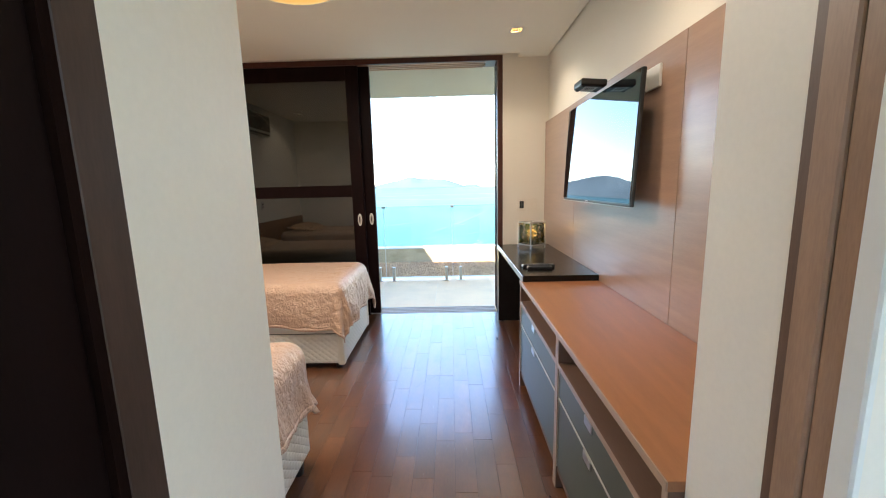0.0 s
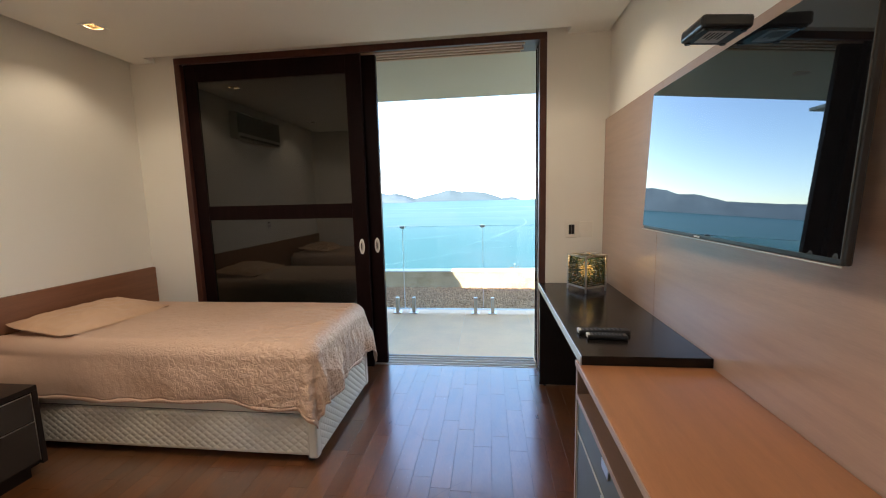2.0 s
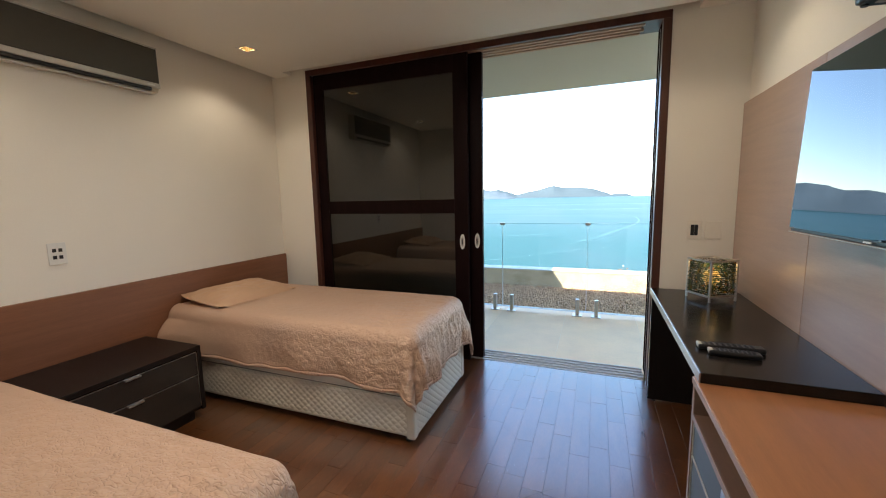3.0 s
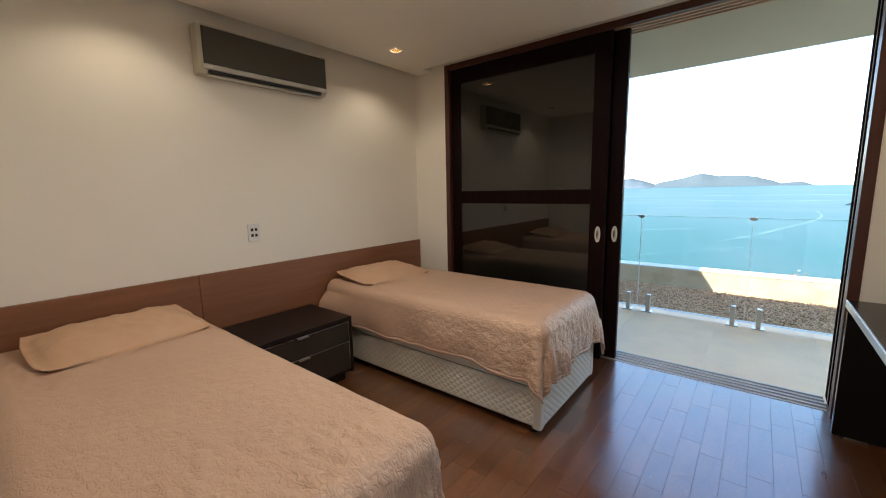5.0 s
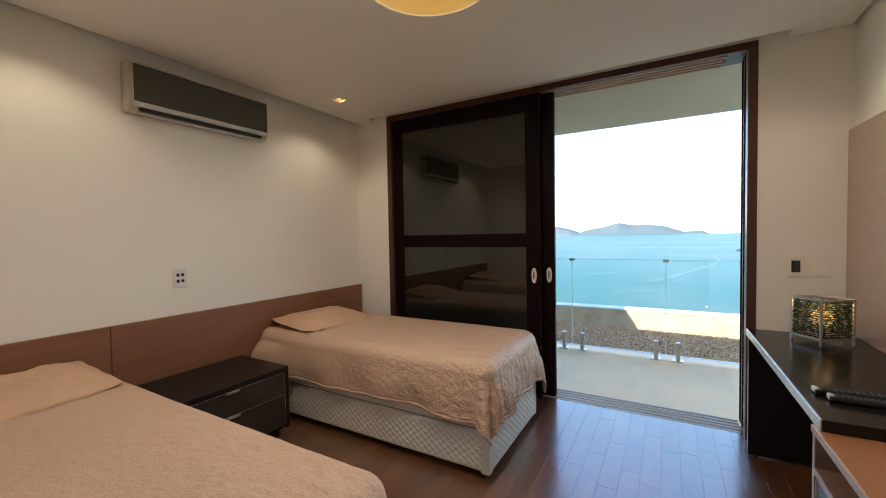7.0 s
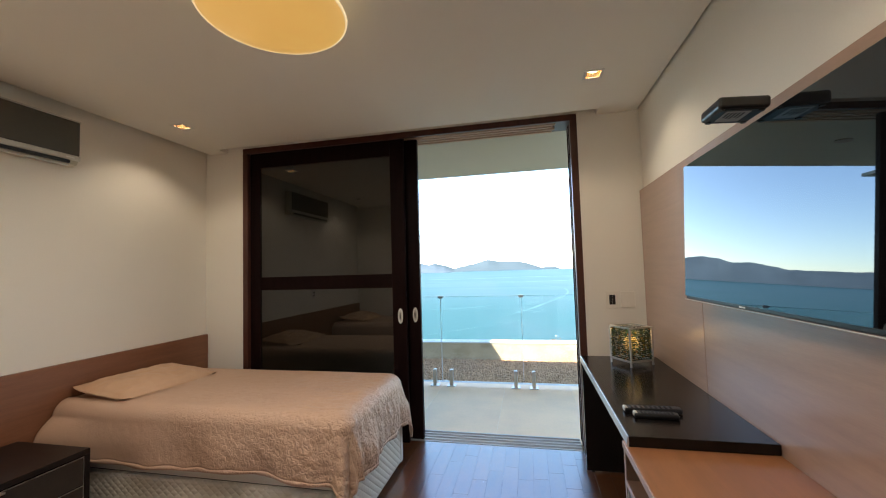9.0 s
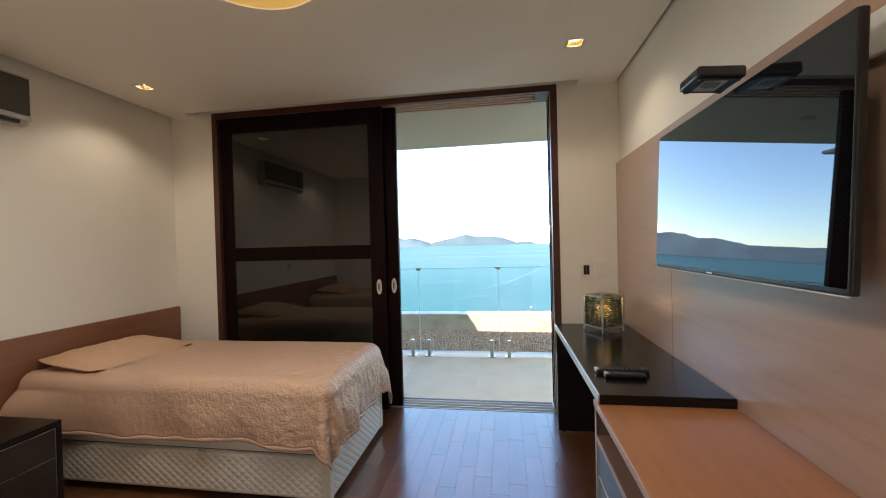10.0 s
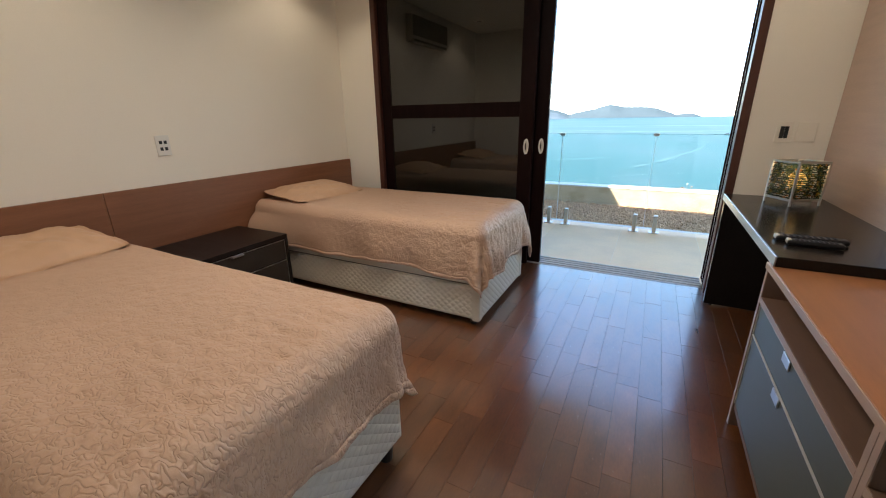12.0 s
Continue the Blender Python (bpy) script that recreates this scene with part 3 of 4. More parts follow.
def bed(x0, x1, y0, y1, z0, split, label):
    """A box bed; split: the height of the seam between base and mattress, or None for one thick quilted mattress."""
    b = thing("bed", (x0, (y0 + y1) / 2, 0), label, "bed", "single beds")
    if split:
        part("base", base_block(x0, x1, y0, y1, z0, split - 0.008), quilt_base, b, "quilted white box base")
        for ya in (y0 - 0.004, y1 - 0.05):
            part("corner_post", blk(x1 - 0.05, x1 + 0.004, ya, ya + 0.054, z0 - 0.008, split + 0.03, 0.012, 3), sheet_white, b)
        part("seam", blk(x0 + 0.01, x1 - 0.02, y0 + 0.02, y1 - 0.02, split - 0.009, split + 0.001), black_plastic, b)
        part("mattress", soft_block(x0, x1 - 0.012, y0 + 0.012, y1 - 0.012, split, 0.632, 0.055), sheet_white, b, "thick plain white mattress")
        part("foot_panel", blk(x1 - 0.013, x1 + 0.001, y0 + 0.045, y1 - 0.045, z0 + 0.002, 0.55, 0.006, 2), quilt_base, b, "quilted white foot end")
    else:
        bm = blk(x0, x1, y0, y1 + 0.006, z0, 0.628)
        bmesh.ops.bevel(bm, geom=[e for e in bm.edges if min(v.co.x for v in e.verts) > x1 - 0.05 or min(v.co.z for v in e.verts) > 0.5],
                        offset=0.045, segments=6, affect="EDGES", profile=0.5)
        part("mattress", bm, quilt_base, b, "thick quilted white mattress", smooth=False)
        part("maker_tag", blk(x1 - 0.075, x1 - 0.060, y1 - 0.012, y1 + 0.001, z0 + 0.055, z0 + 0.085, 0.001), white_plastic, b, "small white cloth tag")
    for lx in (x0 + 0.12, x1 - 0.055):
        for ly in (y0 + 0.055, y1 - 0.055):
            part("leg", cyl(bmesh.new(), (lx, ly, z0 / 2), 0.024, z0, r2=0.030, seg=16), black_plastic, b, "short black plastic leg")
    return b


def bedspread(x0, x1, y0, y1, side, foot, seed, flare, tip, pleats):
    ob = thing("bedspread", ((x0 + x1) / 2, (y0 + y1) / 2, 0.62), "peach quilted bedspread hanging over the mattress edges", "bedspread", "bedspreads")
    for name, bm, thick in zip(("cover", "hem"), drape(x0, x1, y0, y1, 0.652, side, foot, seed, flare, tip, pleats), (0.006, 0.008)):
        p = part(name, bm, spread_cloth, ob, smooth=True)
        so = p.modifiers.new("thickness", "SOLIDIFY")
        so.thickness, so.offset = thick, -0.6
    return ob


def pillow(cx, cy, z, lx, ly, h, turn, tilt, seed):
    """A soft pillow in a case with a flat flange."""
    n, fl = 48, 0.034
    m = Matrix.LocRotScale((cx, cy, z), Euler((0, radians(tilt), radians(turn))), None)
    bm = bmesh.new()
    sheets = []
    for s in (1, -1):
        g = []
        for i in range(n + 1):
            row = []
            for j in range(n + 1):
                u, v = 2 * i / n - 1, 2 * j / n - 1
                x, y = u * (lx / 2 + fl), v * (ly / 2 + fl)
                pu, pv = min(1, abs(x) / (lx / 2)), min(1, abs(y) / (ly / 2))
                body = ((1 - pu ** 2.6) * (1 - pv ** 2.6)) ** 0.55 if pu < 1 and pv < 1 else 0
                wob = 0.013 * noise.noise((x * 8, y * 8, seed)) + 0.006 * noise.noise((x * 24, y * 24, seed))
                edge = max(0.0, max(abs(x) - lx / 2, abs(y) - ly / 2)) / fl
                zz = (h * 0.80 if s > 0 else -h * 0.22) * body + wob * (0.5 + body) + s * 0.002
                zz += edge * (0.007 * noise.noise((x * 13 + seed, y * 13, 5.0)) + 0.013 * (abs(u) * abs(v)) ** 4)
                pinch = 1 - 0.06 * (abs(u) * abs(v)) ** 3
                row.append(bm.verts.new(m @ Vector((x * pinch, y * pinch + 0.008 * noise.noise((x * 9, seed, 0)), zz))))
            g.append(row)
        sheets.append(g)
        for a, b in zip(g, g[1:]):
            for j in range(n):
                bm.faces.new((a[j], a[j + 1], b[j + 1], b[j]) if s > 0 else (a[j], b[j], b[j + 1], a[j + 1]))
    bmesh.ops.remove_doubles(bm, verts=bm.verts, dist=0.0005)
    t, b = sheets
    ob = mesh_ob("pillow", bm, pillow_cloth, smooth=True)
    return tagged(ob, "plump peach pillow in a flanged sateen case", "pillow", "pillows")


B1 = (-2.50, -0.462, 1.015, 1.895)
B2 = (-2.50, -0.580, 2.915, 3.785)
bed(*B1, 0.075, None, "single bed with white quilted base standing by the entrance")
bed(*B2, 0.042, 0.277, "single bed with white quilted base standing by the sliding door")
bedspread(-2.48, B1[1] + 0.018, B1[2] - 0.014, B1[3] + 0.014, 0.365, 0.250, 3.1, 0.08, 3.6, ((0.50, 0.05), (0.80, 0.035)))
bedspread(-2.48, B2[1] + 0.018, B2[2] - 0.014, B2[3] + 0.014, 0.285, 0.30, 8.4, 0.24, 11.0, ((0.06, 0.04), (0.24, 0.05), (0.82, 0.05)))
pillow(-2.205, 1.49, 0.688, 0.40, 0.62, 0.088, 3, 7, 2.0)
pillow(-2.215, 3.30, 0.682, 0.42, 0.62, 0.074, -5, 6, 5.0)

# ---- nightstand ----
ns = thing("nightstand", (-2.2, 2.35, 0), "low dark brown nightstand with two drawers between the beds", "nightstand")
nx0, nx1, ny0, ny1, ntop = -2.49, -1.972, 1.955, 2.742, 0.487
part("top", blk(nx0, nx1, ny0, ny1, ntop - 0.028, ntop, 0.002), night_wood, ns)
part("side_panel", blk(nx0, nx1, ny0, ny0 + 0.025, 0.07, ntop - 0.0285, 0.002), night_wood, ns)
part("side_panel", blk(nx0, nx1, ny1 - 0.025, ny1, 0.07, ntop - 0.0285, 0.002), night_wood, ns)
part("bottom", blk(nx0, nx1 - 0.02, ny0 + 0.0255, ny1 - 0.0255, 0.07, 0.09), night_wood, ns)
part("plinth", blk(nx0 + 0.04, nx1 - 0.06, ny0 + 0.04, ny1 - 0.04, 0.0, 0.069), night_wood, ns)
for za, zb in ((0.095, 0.305), (0.309, 0.452)):
    dr = part("drawer", blk(nx1 - 0.022, nx1 - 0.004, ny0 + 0.028, ny1 - 0.028, za, zb, 0.001), night_front, ns, "smoky lacquered drawer front")
    part("edge_strip", blk(nx1 - 0.006, nx1 - 0.002, ny0 + 0.028, ny1 - 0.028, zb - 0.003, zb + 0.001), alu, dr)
    part("edge_strip", blk(nx1 - 0.006, nx1 - 0.002, ny1 - 0.031, ny1 - 0.028, za, zb - 0.004), alu, dr)
    part("handle", blk(nx1 - 0.004, nx1 + 0.014, 2.308, 2.386, zb - 0.011, zb - 0.002, 0.001), alu, dr, "slim aluminium lip handle")

# ---- low cabinets and desk along the panelled wall ----
CX0, CX1, CTOP = 0.670, 1.150, 0.722


def cabinet(y0, y1, label):
    c = thing("cabinet", (CX0, (y0 + y1) / 2, 0), label, "cabinet", "low cabinets")
    t = 0.02
    part("side_panel", blk(CX0, CX1, y0, y0 + t, 0.0, CTOP - 0.0255, 0.0015), carcase_wood, c)
    part("side_panel", blk(CX0, CX1, y1 - t, y1, 0.0, CTOP - 0.0255, 0.0015), carcase_wood, c)
    part("shelf", blk(CX0, CX1 - 0.02, y0 + t, y1 - t, 0.566, 0.588, 0.001), carcase_wood, c)
    part("bottom", blk(CX0 + 0.005, CX1 - 0.02, y0 + t, y1 - t, 0.085, 0.105), carcase_wood, c)
    part("back", blk(CX1 - 0.018, CX1 - 0.006, y0 + t, y1 - t, 0.085, CTOP - 0.026), carcase_wood, c)
    for ya in (y0, y1 - t):
        part("edge_band", blk(CX0 - 0.002, CX0 + 0.0005, ya + 0.0005, ya + t - 0.0005, 0.0, CTOP - 0.026), edge_wood, c)
    part("edge_band", blk(CX0 - 0.002, CX0 + 0.0005, y0 + t, y1 - t, 0.567, 0.587), edge_wood, c)
    ym = (y0 + y1) / 2 + 0.045
    for za, zb in ((0.110, 0.432), (0.437, 0.563)):
        d = part("drawer", blk(CX0 + 0.004, CX0 + 0.022, y0 + t + 0.003, y1 - t - 0.003, za, zb, 0.001), drawer_grey, c, "grey-green lacquered drawer front")
        part("edge_strip", blk(CX0 + 0.001, CX0 + 0.006, y0 + t + 0.003, y1 - t - 0.003, zb - 0.002, zb + 0.002), silver_plastic, d)
        part("edge_strip", blk(CX0 + 0.001, CX0 + 0.006, y1 - t - 0.006, y1 - t - 0.003, za, zb - 0.003), silver_plastic, d)
        part("handle", blk(CX0 - 0.001, CX0 + 0.003, ym - 0.034, ym + 0.034, zb - 0.036, zb - 0.005, 0.001), alu, d, "square aluminium tab pull")
    return c


cabinet(1.763, 2.655, "low wood cabinet with open shelf and two grey drawers")
cabinet(WY0 + 0.004, 1.7615, "low wood cabinet with open shelf and two grey drawers")
counter = thing("worktop", (0.9, 1.7, CTOP - 0.025), "long smooth orange-brown wood worktop over the low cabinets", "worktop")
part("slab", blk(CX0 - 0.002, CX1 + 0.001, WY0 + 0.003, 2.657, CTOP - 0.025, CTOP, 0.001), counter_wood, counter)
part("edge_band", blk(CX0 - 0.006, CX0 - 0.002, WY0 + 0.003, 2.657, CTOP - 0.024, CTOP - 0.001, 0.001), edge_wood, counter)
desk = thing("desk", (0.9, 3.2, 0), "black-brown desk with a panel leg beside the sliding door", "desk")
part("desktop", blk(0.676, CX1 + 0.001, 2.600, 3.926, CTOP, 0.760, 0.002), black_wood, desk)
part("edge_strip", blk(0.671, 0.676, 2.600, 3.926, CTOP + 0.0005, 0.7595, 0.001), alu, desk, "pale aluminium front edge")
part("leg_panel", blk(0.678, 1.10, 3.880, 3.920, 0.014, CTOP, 0.002), black_wood, desk)
for fx in (0.72, 1.04):
    part("glide", cyl(bmesh.new(), (fx, 3.90, 0.007), 0.012, 0.014, seg=16), black_plastic, desk)

# ---- television, its bracket and the receiver on top ----
TILT_TV = Matrix.Translation((1.034, 2.497, 1.217)) @ Matrix.Rotation(radians(2.4), 4, "Y")
tv = thing("television", (1.10, 2.497, 1.217), "large black flat-screen television on a wall bracket, switched off", "television")


def tilted(bm):
    bmesh.ops.transform(bm, matrix=TILT_TV, verts=bm.verts)
    return bm


part("housing", tilted(blk(0.004, 0.024, -0.523, 0.523, 0.0, 0.600, 0.005, 2)), black_plastic, tv)
part("back_cover", tilted(blk(0.024, 0.060, -0.36, 0.36, 0.06, 0.44, 0.012, 2)), black_plastic, tv)
part("screen", tilted(blk(0.0, 0.0045, -0.521, 0.521, 0.014, 0.598, 0.001)), screen_glass, tv, "glossy dark screen that mirrors the bay")
part("bottom_trim", tilted(blk(-0.001, 0.004, -0.523, 0.523, -0.0035, -0.0005, 0.001)), silver_plastic, tv, "thin silver trim")
part("badge", tilted(blk(-0.002, 0.0, 0.02, 0.055, 0.005, 0.010)), white_plastic, tv)
part("bracket", blk(1.085, 1.153, 2.36, 2.62, 1.36, 1.60, 0.003), steel, tv)
plate = mesh_ob("cover_plate", blk(1.141, 1.153, 1.985, 2.125, 1.735, 1.832, 0.004, 2), white_plastic)
tagged(plate, "blank white cover plate on the panel behind the television", "cover plate")
rb = thing("receiver_box", (1.0, 2.44, 1.8165), "small black receiver box perched on the television's top edge", "receiver box")
RBM = Matrix.Translation((1.052, 2.400, 1.8165)) @ Matrix.Rotation(radians(4), 4, "Y")


def boxed(bm):
    bmesh.ops.transform(bm, matrix=RBM, verts=bm.verts)
    return bm


part("housing", boxed(blk(-0.135, 0.0, -0.066, 0.066, 0.004, 0.040, 0.009, 3)), black_plastic, rb)
part("base_plate", boxed(blk(-0.125, -0.010, -0.058, 0.058, 0.0012, 0.004, 0.001)), black_plastic, rb)
part("rating_label", boxed(blk(-0.105, -0.040, -0.045, 0.040, 0.0002, 0.0012)), silver_plastic, rb, "grey rating label with unreadable print")
for k in range(5):
    part("print_bar", boxed(blk(-0.098 + 0.010 * k, -0.093 + 0.010 * k, -0.035, 0.005 + 0.006 * (k % 3), -0.0004, 0.0002)), black_plastic, rb)
for fx in (-0.118, -0.018):
    for fy in (-0.05, 0.05):
        part("rubber_foot", boxed(cyl(bmesh.new(), (fx, fy, 0.0), 0.008, 0.004, seg=14)), black_plastic, rb)

# ---- things on the desk ----
lamp = thing("table_lamp", (0.95, 3.72, 0.76), "cube table lamp of green and amber glass beads", "table lamp")
LS, LH = 0.175, 0.235
LM = Matrix.Translation((0.925, 3.605, 0.76)) @ Matrix.Rotation(radians(30), 4, "Z")


def lamp_space(bm):
    bmesh.ops.transform(bm, matrix=LM, verts=bm.verts)
    return bm


def bead_material():
    m = bpy.data.materials.new("coloured_glass_beads")
    m.use_nodes = True
    nt = m.node_tree
    b = nt.nodes["Principled BSDF"]
    geo = nt.nodes.new("ShaderNodeNewGeometry")
    ramp = nt.nodes.new("ShaderNodeValToRGB")
    ramp.color_ramp.interpolation = "CONSTANT"
    el = ramp.color_ramp.elements
    el[0].position, el[0].color = 0.0, (0.012, 0.05, 0.03, 1)
    el[1].position, el[1].color = 0.30, (0.05, 0.13, 0.02, 1)
    for p, c in ((0.5, (0.50, 0.36, 0.03, 1)), (0.60, (0.02, 0.05, 0.04, 1)), (0.83, (0.75, 0.28, 0.02, 1)), (0.88, (0.10, 0.24, 0.20, 1))):
        e = el.new(p)
        e.color = c
    nt.links.new(geo.outputs["Random Per Island"], ramp.inputs[0])
    nt.links.new(ramp.outputs[0], b.inputs["Base Color"])
    b.inputs["Roughness"].default_value = 0.12
    b.inputs["Transmission Weight"].default_value = 0.8
    return m


beads = bead_material()
t = 0.010
for px in (0, LS - t):
    for py in (0, LS - t):
        part("post", lamp_space(blk(px, px + t, py, py + t, 0.0, LH, 0.001)), steel, lamp)
for z in (0.026, LH - t):
    for a in (0, LS - t):
        part("bar", lamp_space(blk(t, LS - t, a, a + t, z, z + t, 0.001)), steel, lamp)
        part("bar", lamp_space(blk(a, a + t, t, LS - t, z, z + t, 0.001)), steel, lamp)


def bead_panel(side):
    bm = bmesh.new()
    n, m = 13, 16
    rnd = random.Random(side)
    for i in range(n):
        for j in range(m):
            u = t + (LS - 2 * t) * (i + 0.5 + 0.5 * (j % 2) - 0.25) / n + rnd.uniform(-0.0015, 0.0015)
            z = 0.038 + (LH - 0.050) * (j + 0.5) / m + rnd.uniform(-0.0015, 0.0015)
            d = 0.005 if side < 2 else LS - 0.005
            c = (u, d, z) if side % 2 == 0 else (d, u, z)
            bmesh.ops.create_icosphere(bm, subdivisions=1, radius=rnd.uniform(0.0050, 0.0068), matrix=Matrix.Translation(c) @ Matrix.Rotation(rnd.uniform(0, 6), 4, "X"))
    return lamp_space(bm)


for side in range(4):
    part("bead_panel", bead_panel(side), beads, lamp, "panel of green and amber glass beads")
lm = bmesh.new()
bmesh.ops.create_uvsphere(lm, u_segments=20, v_segments=12, radius=0.045, matrix=Matrix.Translation((LS / 2, LS / 2, 0.125)))
part("bulb", lamp_space(lm), amber_glow, lamp, "lit warm bulb", smooth=True)
part("socket", lamp_space(cyl(bmesh.new(), (LS / 2, LS / 2, 0.060), 0.016, 0.055, seg=18)), black_plastic, lamp)
part("socket_plate", lamp_space(blk(t, LS - t, LS / 2 - 0.012, LS / 2 + 0.012, 0.027, 0.034, 0.001)), steel, lamp)
part("top_knob", lamp_space(cyl(bmesh.new(), (LS / 2, LS / 2, LH - 0.004), 0.014, 0.018, seg=18)), steel, lamp)
part("top_bar", lamp_space(blk(t, LS - t, LS / 2 - 0.004, LS / 2 + 0.004, LH - 0.010, LH - 0.004)), steel, lamp)
glow = new("table_lamp_light", bpy.data.lights.new("table_lamp_light", "POINT"))
glow.data.energy, glow.data.color, glow.data.shadow_soft_size = 0.045, (1.0, 0.62, 0.25), 0.034
glow.matrix_basis = LM @ Matrix.Translation((LS / 2, LS / 2, 0.185))


def remote(c, length, width, turn, label):
    r = thing("remote_control", (*c, 0.76), label, "remote control", "remote controls")
    m = Matrix.Translation((*c, 0.7605)) @ Matrix.Rotation(radians(turn), 4, "Z")
    def put(bm):
        bmesh.ops.transform(bm, matrix=m, verts=bm.verts)
        return bm
    part("body", put(blk(-length / 2, length / 2, -width / 2, width / 2, 0.0, 0.020, 0.007, 3)), black_plastic, r, smooth=False)
    part("end_cap", put(blk(-length / 2 - 0.001, -length / 2 + 0.014, -width / 2 + 0.004, width / 2 - 0.004, 0.004, 0.0215, 0.004, 2)), silver_plastic, r)
    for i in range(9):
        for j in range(3):
            part("button", put(blk(-length / 2 + 0.024 + i * length * 0.085, -length / 2 + 0.034 + i * length * 0.085,
                                   (j - 1) * width * 0.27 - 0.0035, (j - 1) * width * 0.27 + 0.0035, 0.019, 0.0225, 0.001)), button_grey, r)
    return r


remote((0.828, 2.862), 0.222, 0.046, 1, "black television remote control lying on the desk")
remote((0.824, 2.797), 0.165, 0.042, -3, "smaller black remote control lying on the desk")

# ---- switch plates and socket ----
sw = thing("light_switch", (0.93, WY1, 1.13), "cream plate with two black rocker switches", "light switch")
part("plate", blk(0.890, 0.972, 4.093, 4.0995, 1.066, 1.190, 0.002), plate_cream, sw)
for xa in (0.9105, 0.9315):
    part("rocker", blk(xa, xa + 0.0195, 4.088, 4.0935, 1.093, 1.163, 0.001), black_plastic, sw)
tagged(mesh_ob("blank_plate", blk(0.990, 1.084, 4.092, 4.0995, 1.070, 1.186, 0.002), plate_cream), "blank off-white wall plate beside the switch", "wall plate")
so = thing("wall_socket", (WX0, 2.358, 1.10), "white wall socket plate with four dark outlets", "wall socket")
part("plate", blk(-2.5295, -2.521, 2.316, 2.400, 1.040, 1.164, 0.003, 2), white_plastic, so)
for ya in (2.335, 2.363):
    for za in (1.072, 1.112):
        part("outlet", blk(-2.5225, -2.519, ya, ya + 0.018, za, za + 0.020, 0.001), black_plastic, so)
for za in (1.076, 1.116):
    part("insert", blk(-2.5225, -2.5195, 2.3535, 2.3625, za, za + 0.012), white_plastic, so)

# ---- air conditioner ----
ac = thing("air_conditioner", (WX0, 2.49, 2.10), "wall-mounted air conditioner with a dark front panel and beige case", "air conditioner")


def ac_case():
    """Case profile swept along the wall: deep at the top, cut back towards the outlet."""
    prof = [(-2.529, 2.112), (-2.529, 2.400), (-2.455, 2.398), (-2.436, 2.390), (-2.436, 2.150), (-2.452, 2.112), (-2.49, 2.108)]
    bm = bmesh.new()
    rows = [[bm.verts.new((x, y, z)) for x, z in prof] for y in (2.078, 2.982)]
    n = len(prof)
    for i in range(n):
        bm.faces.new((rows[0][i], rows[0][(i + 1) % n], rows[1][(i + 1) % n], rows[1][i]))
    bm.faces.new(rows[0]), bm.faces.new(rows[1])
    bmesh.ops.recalc_face_normals(bm, faces=bm.faces)
    bmesh.ops.bevel(bm, geom=[e for e in bm.edges], offset=0.004, segments=2, affect="EDGES")
    return bm


part("case", ac_case(), beige_plastic, ac)
part("front_panel", blk(-2.438, -2.426, 2.106, 2.978, 2.168, 2.384, 0.003), ac_dark, ac, "dark glossy front panel")
part("trim", blk(-2.438, -2.423, 2.100, 2.982, 2.136, 2.167, 0.003), silver_plastic, ac, "silver trim strip")
part("top_trim", blk(-2.440, -2.424, 2.100, 2.982, 2.385, 2.393, 0.002), silver_plastic, ac)
part("outlet", blk(-2.452, -2.432, 2.13, 2.93, 2.116, 2.1355, 0.002), black_plastic, ac, "black air outlet slot")
part("louvre", blk(-2.47, -2.444, 2.13, 2.93, 2.100, 2.107, 0.001), silver_plastic, ac)
part("badge", blk(-2.4235, -2.4215, 2.125, 2.15, 2.147, 2.155), white_plastic, ac)
part("display", blk(-2.4235, -2.4215, 2.90, 2.945, 2.147, 2.154), white_plastic, ac)

# ---- ceiling lamps ----
def downlight(sx, sy):
    d = thing("downlight", (sx, sy, CEIL), "small square recessed ceiling downlight, switched on", "downlight", "ceiling downlights")
    bm = bmesh.new()
    for a, b, c, e in ((-0.056, 0.056, -0.056, -0.040), (-0.056, 0.056, 0.040, 0.056), (-0.056, -0.040, -0.040, 0.040), (0.040, 0.056, -0.040, 0.040)):
        box(bm, sx + a, sx + b, sy + c, sy + e, CEIL - 0.003, CEIL + 0.001)
    part("trim", bm, white_plastic, d)
    bm = bmesh.new()
    bmesh.ops.create_cone(bm, cap_ends=False, segments=32, radius1=0.046, radius2=0.036, depth=0.024, matrix=Matrix.Translation((sx, sy, CEIL + 0.014)))
    part("reflector", bm, reflector, d, smooth=True)
    bm = bmesh.new()
    cyl(bm, (sx, sy, CEIL + 0.031), 0.037, 0.010, seg=28)
    part("lens", bm, bulb_glow, d, "lit warm lens")
    bm = bmesh.new()
    for a, b, c, e in ((-0.0495, 0.0495, -0.0495, -0.0455), (-0.0495, 0.0495, 0.0455, 0.0495), (-0.0495, -0.0455, -0.0455, 0.0455), (0.0455, 0.0495, -0.0455, 0.0455)):
        box(bm, sx + a, sx + b, sy + c, sy + e, CEIL + 0.002, CEIL + 0.055)
    box(bm, sx - 0.0495, sx + 0.0495, sy - 0.0495, sy + 0.0495, CEIL + 0.056, CEIL + 0.060)
    part("housing", bm, reflector, d)
    return d


first = downlight(*SPOTS[0])
for sx, sy in SPOTS[1:]:
    copy_thing(first, Matrix.Translation((sx, sy, CEIL)))


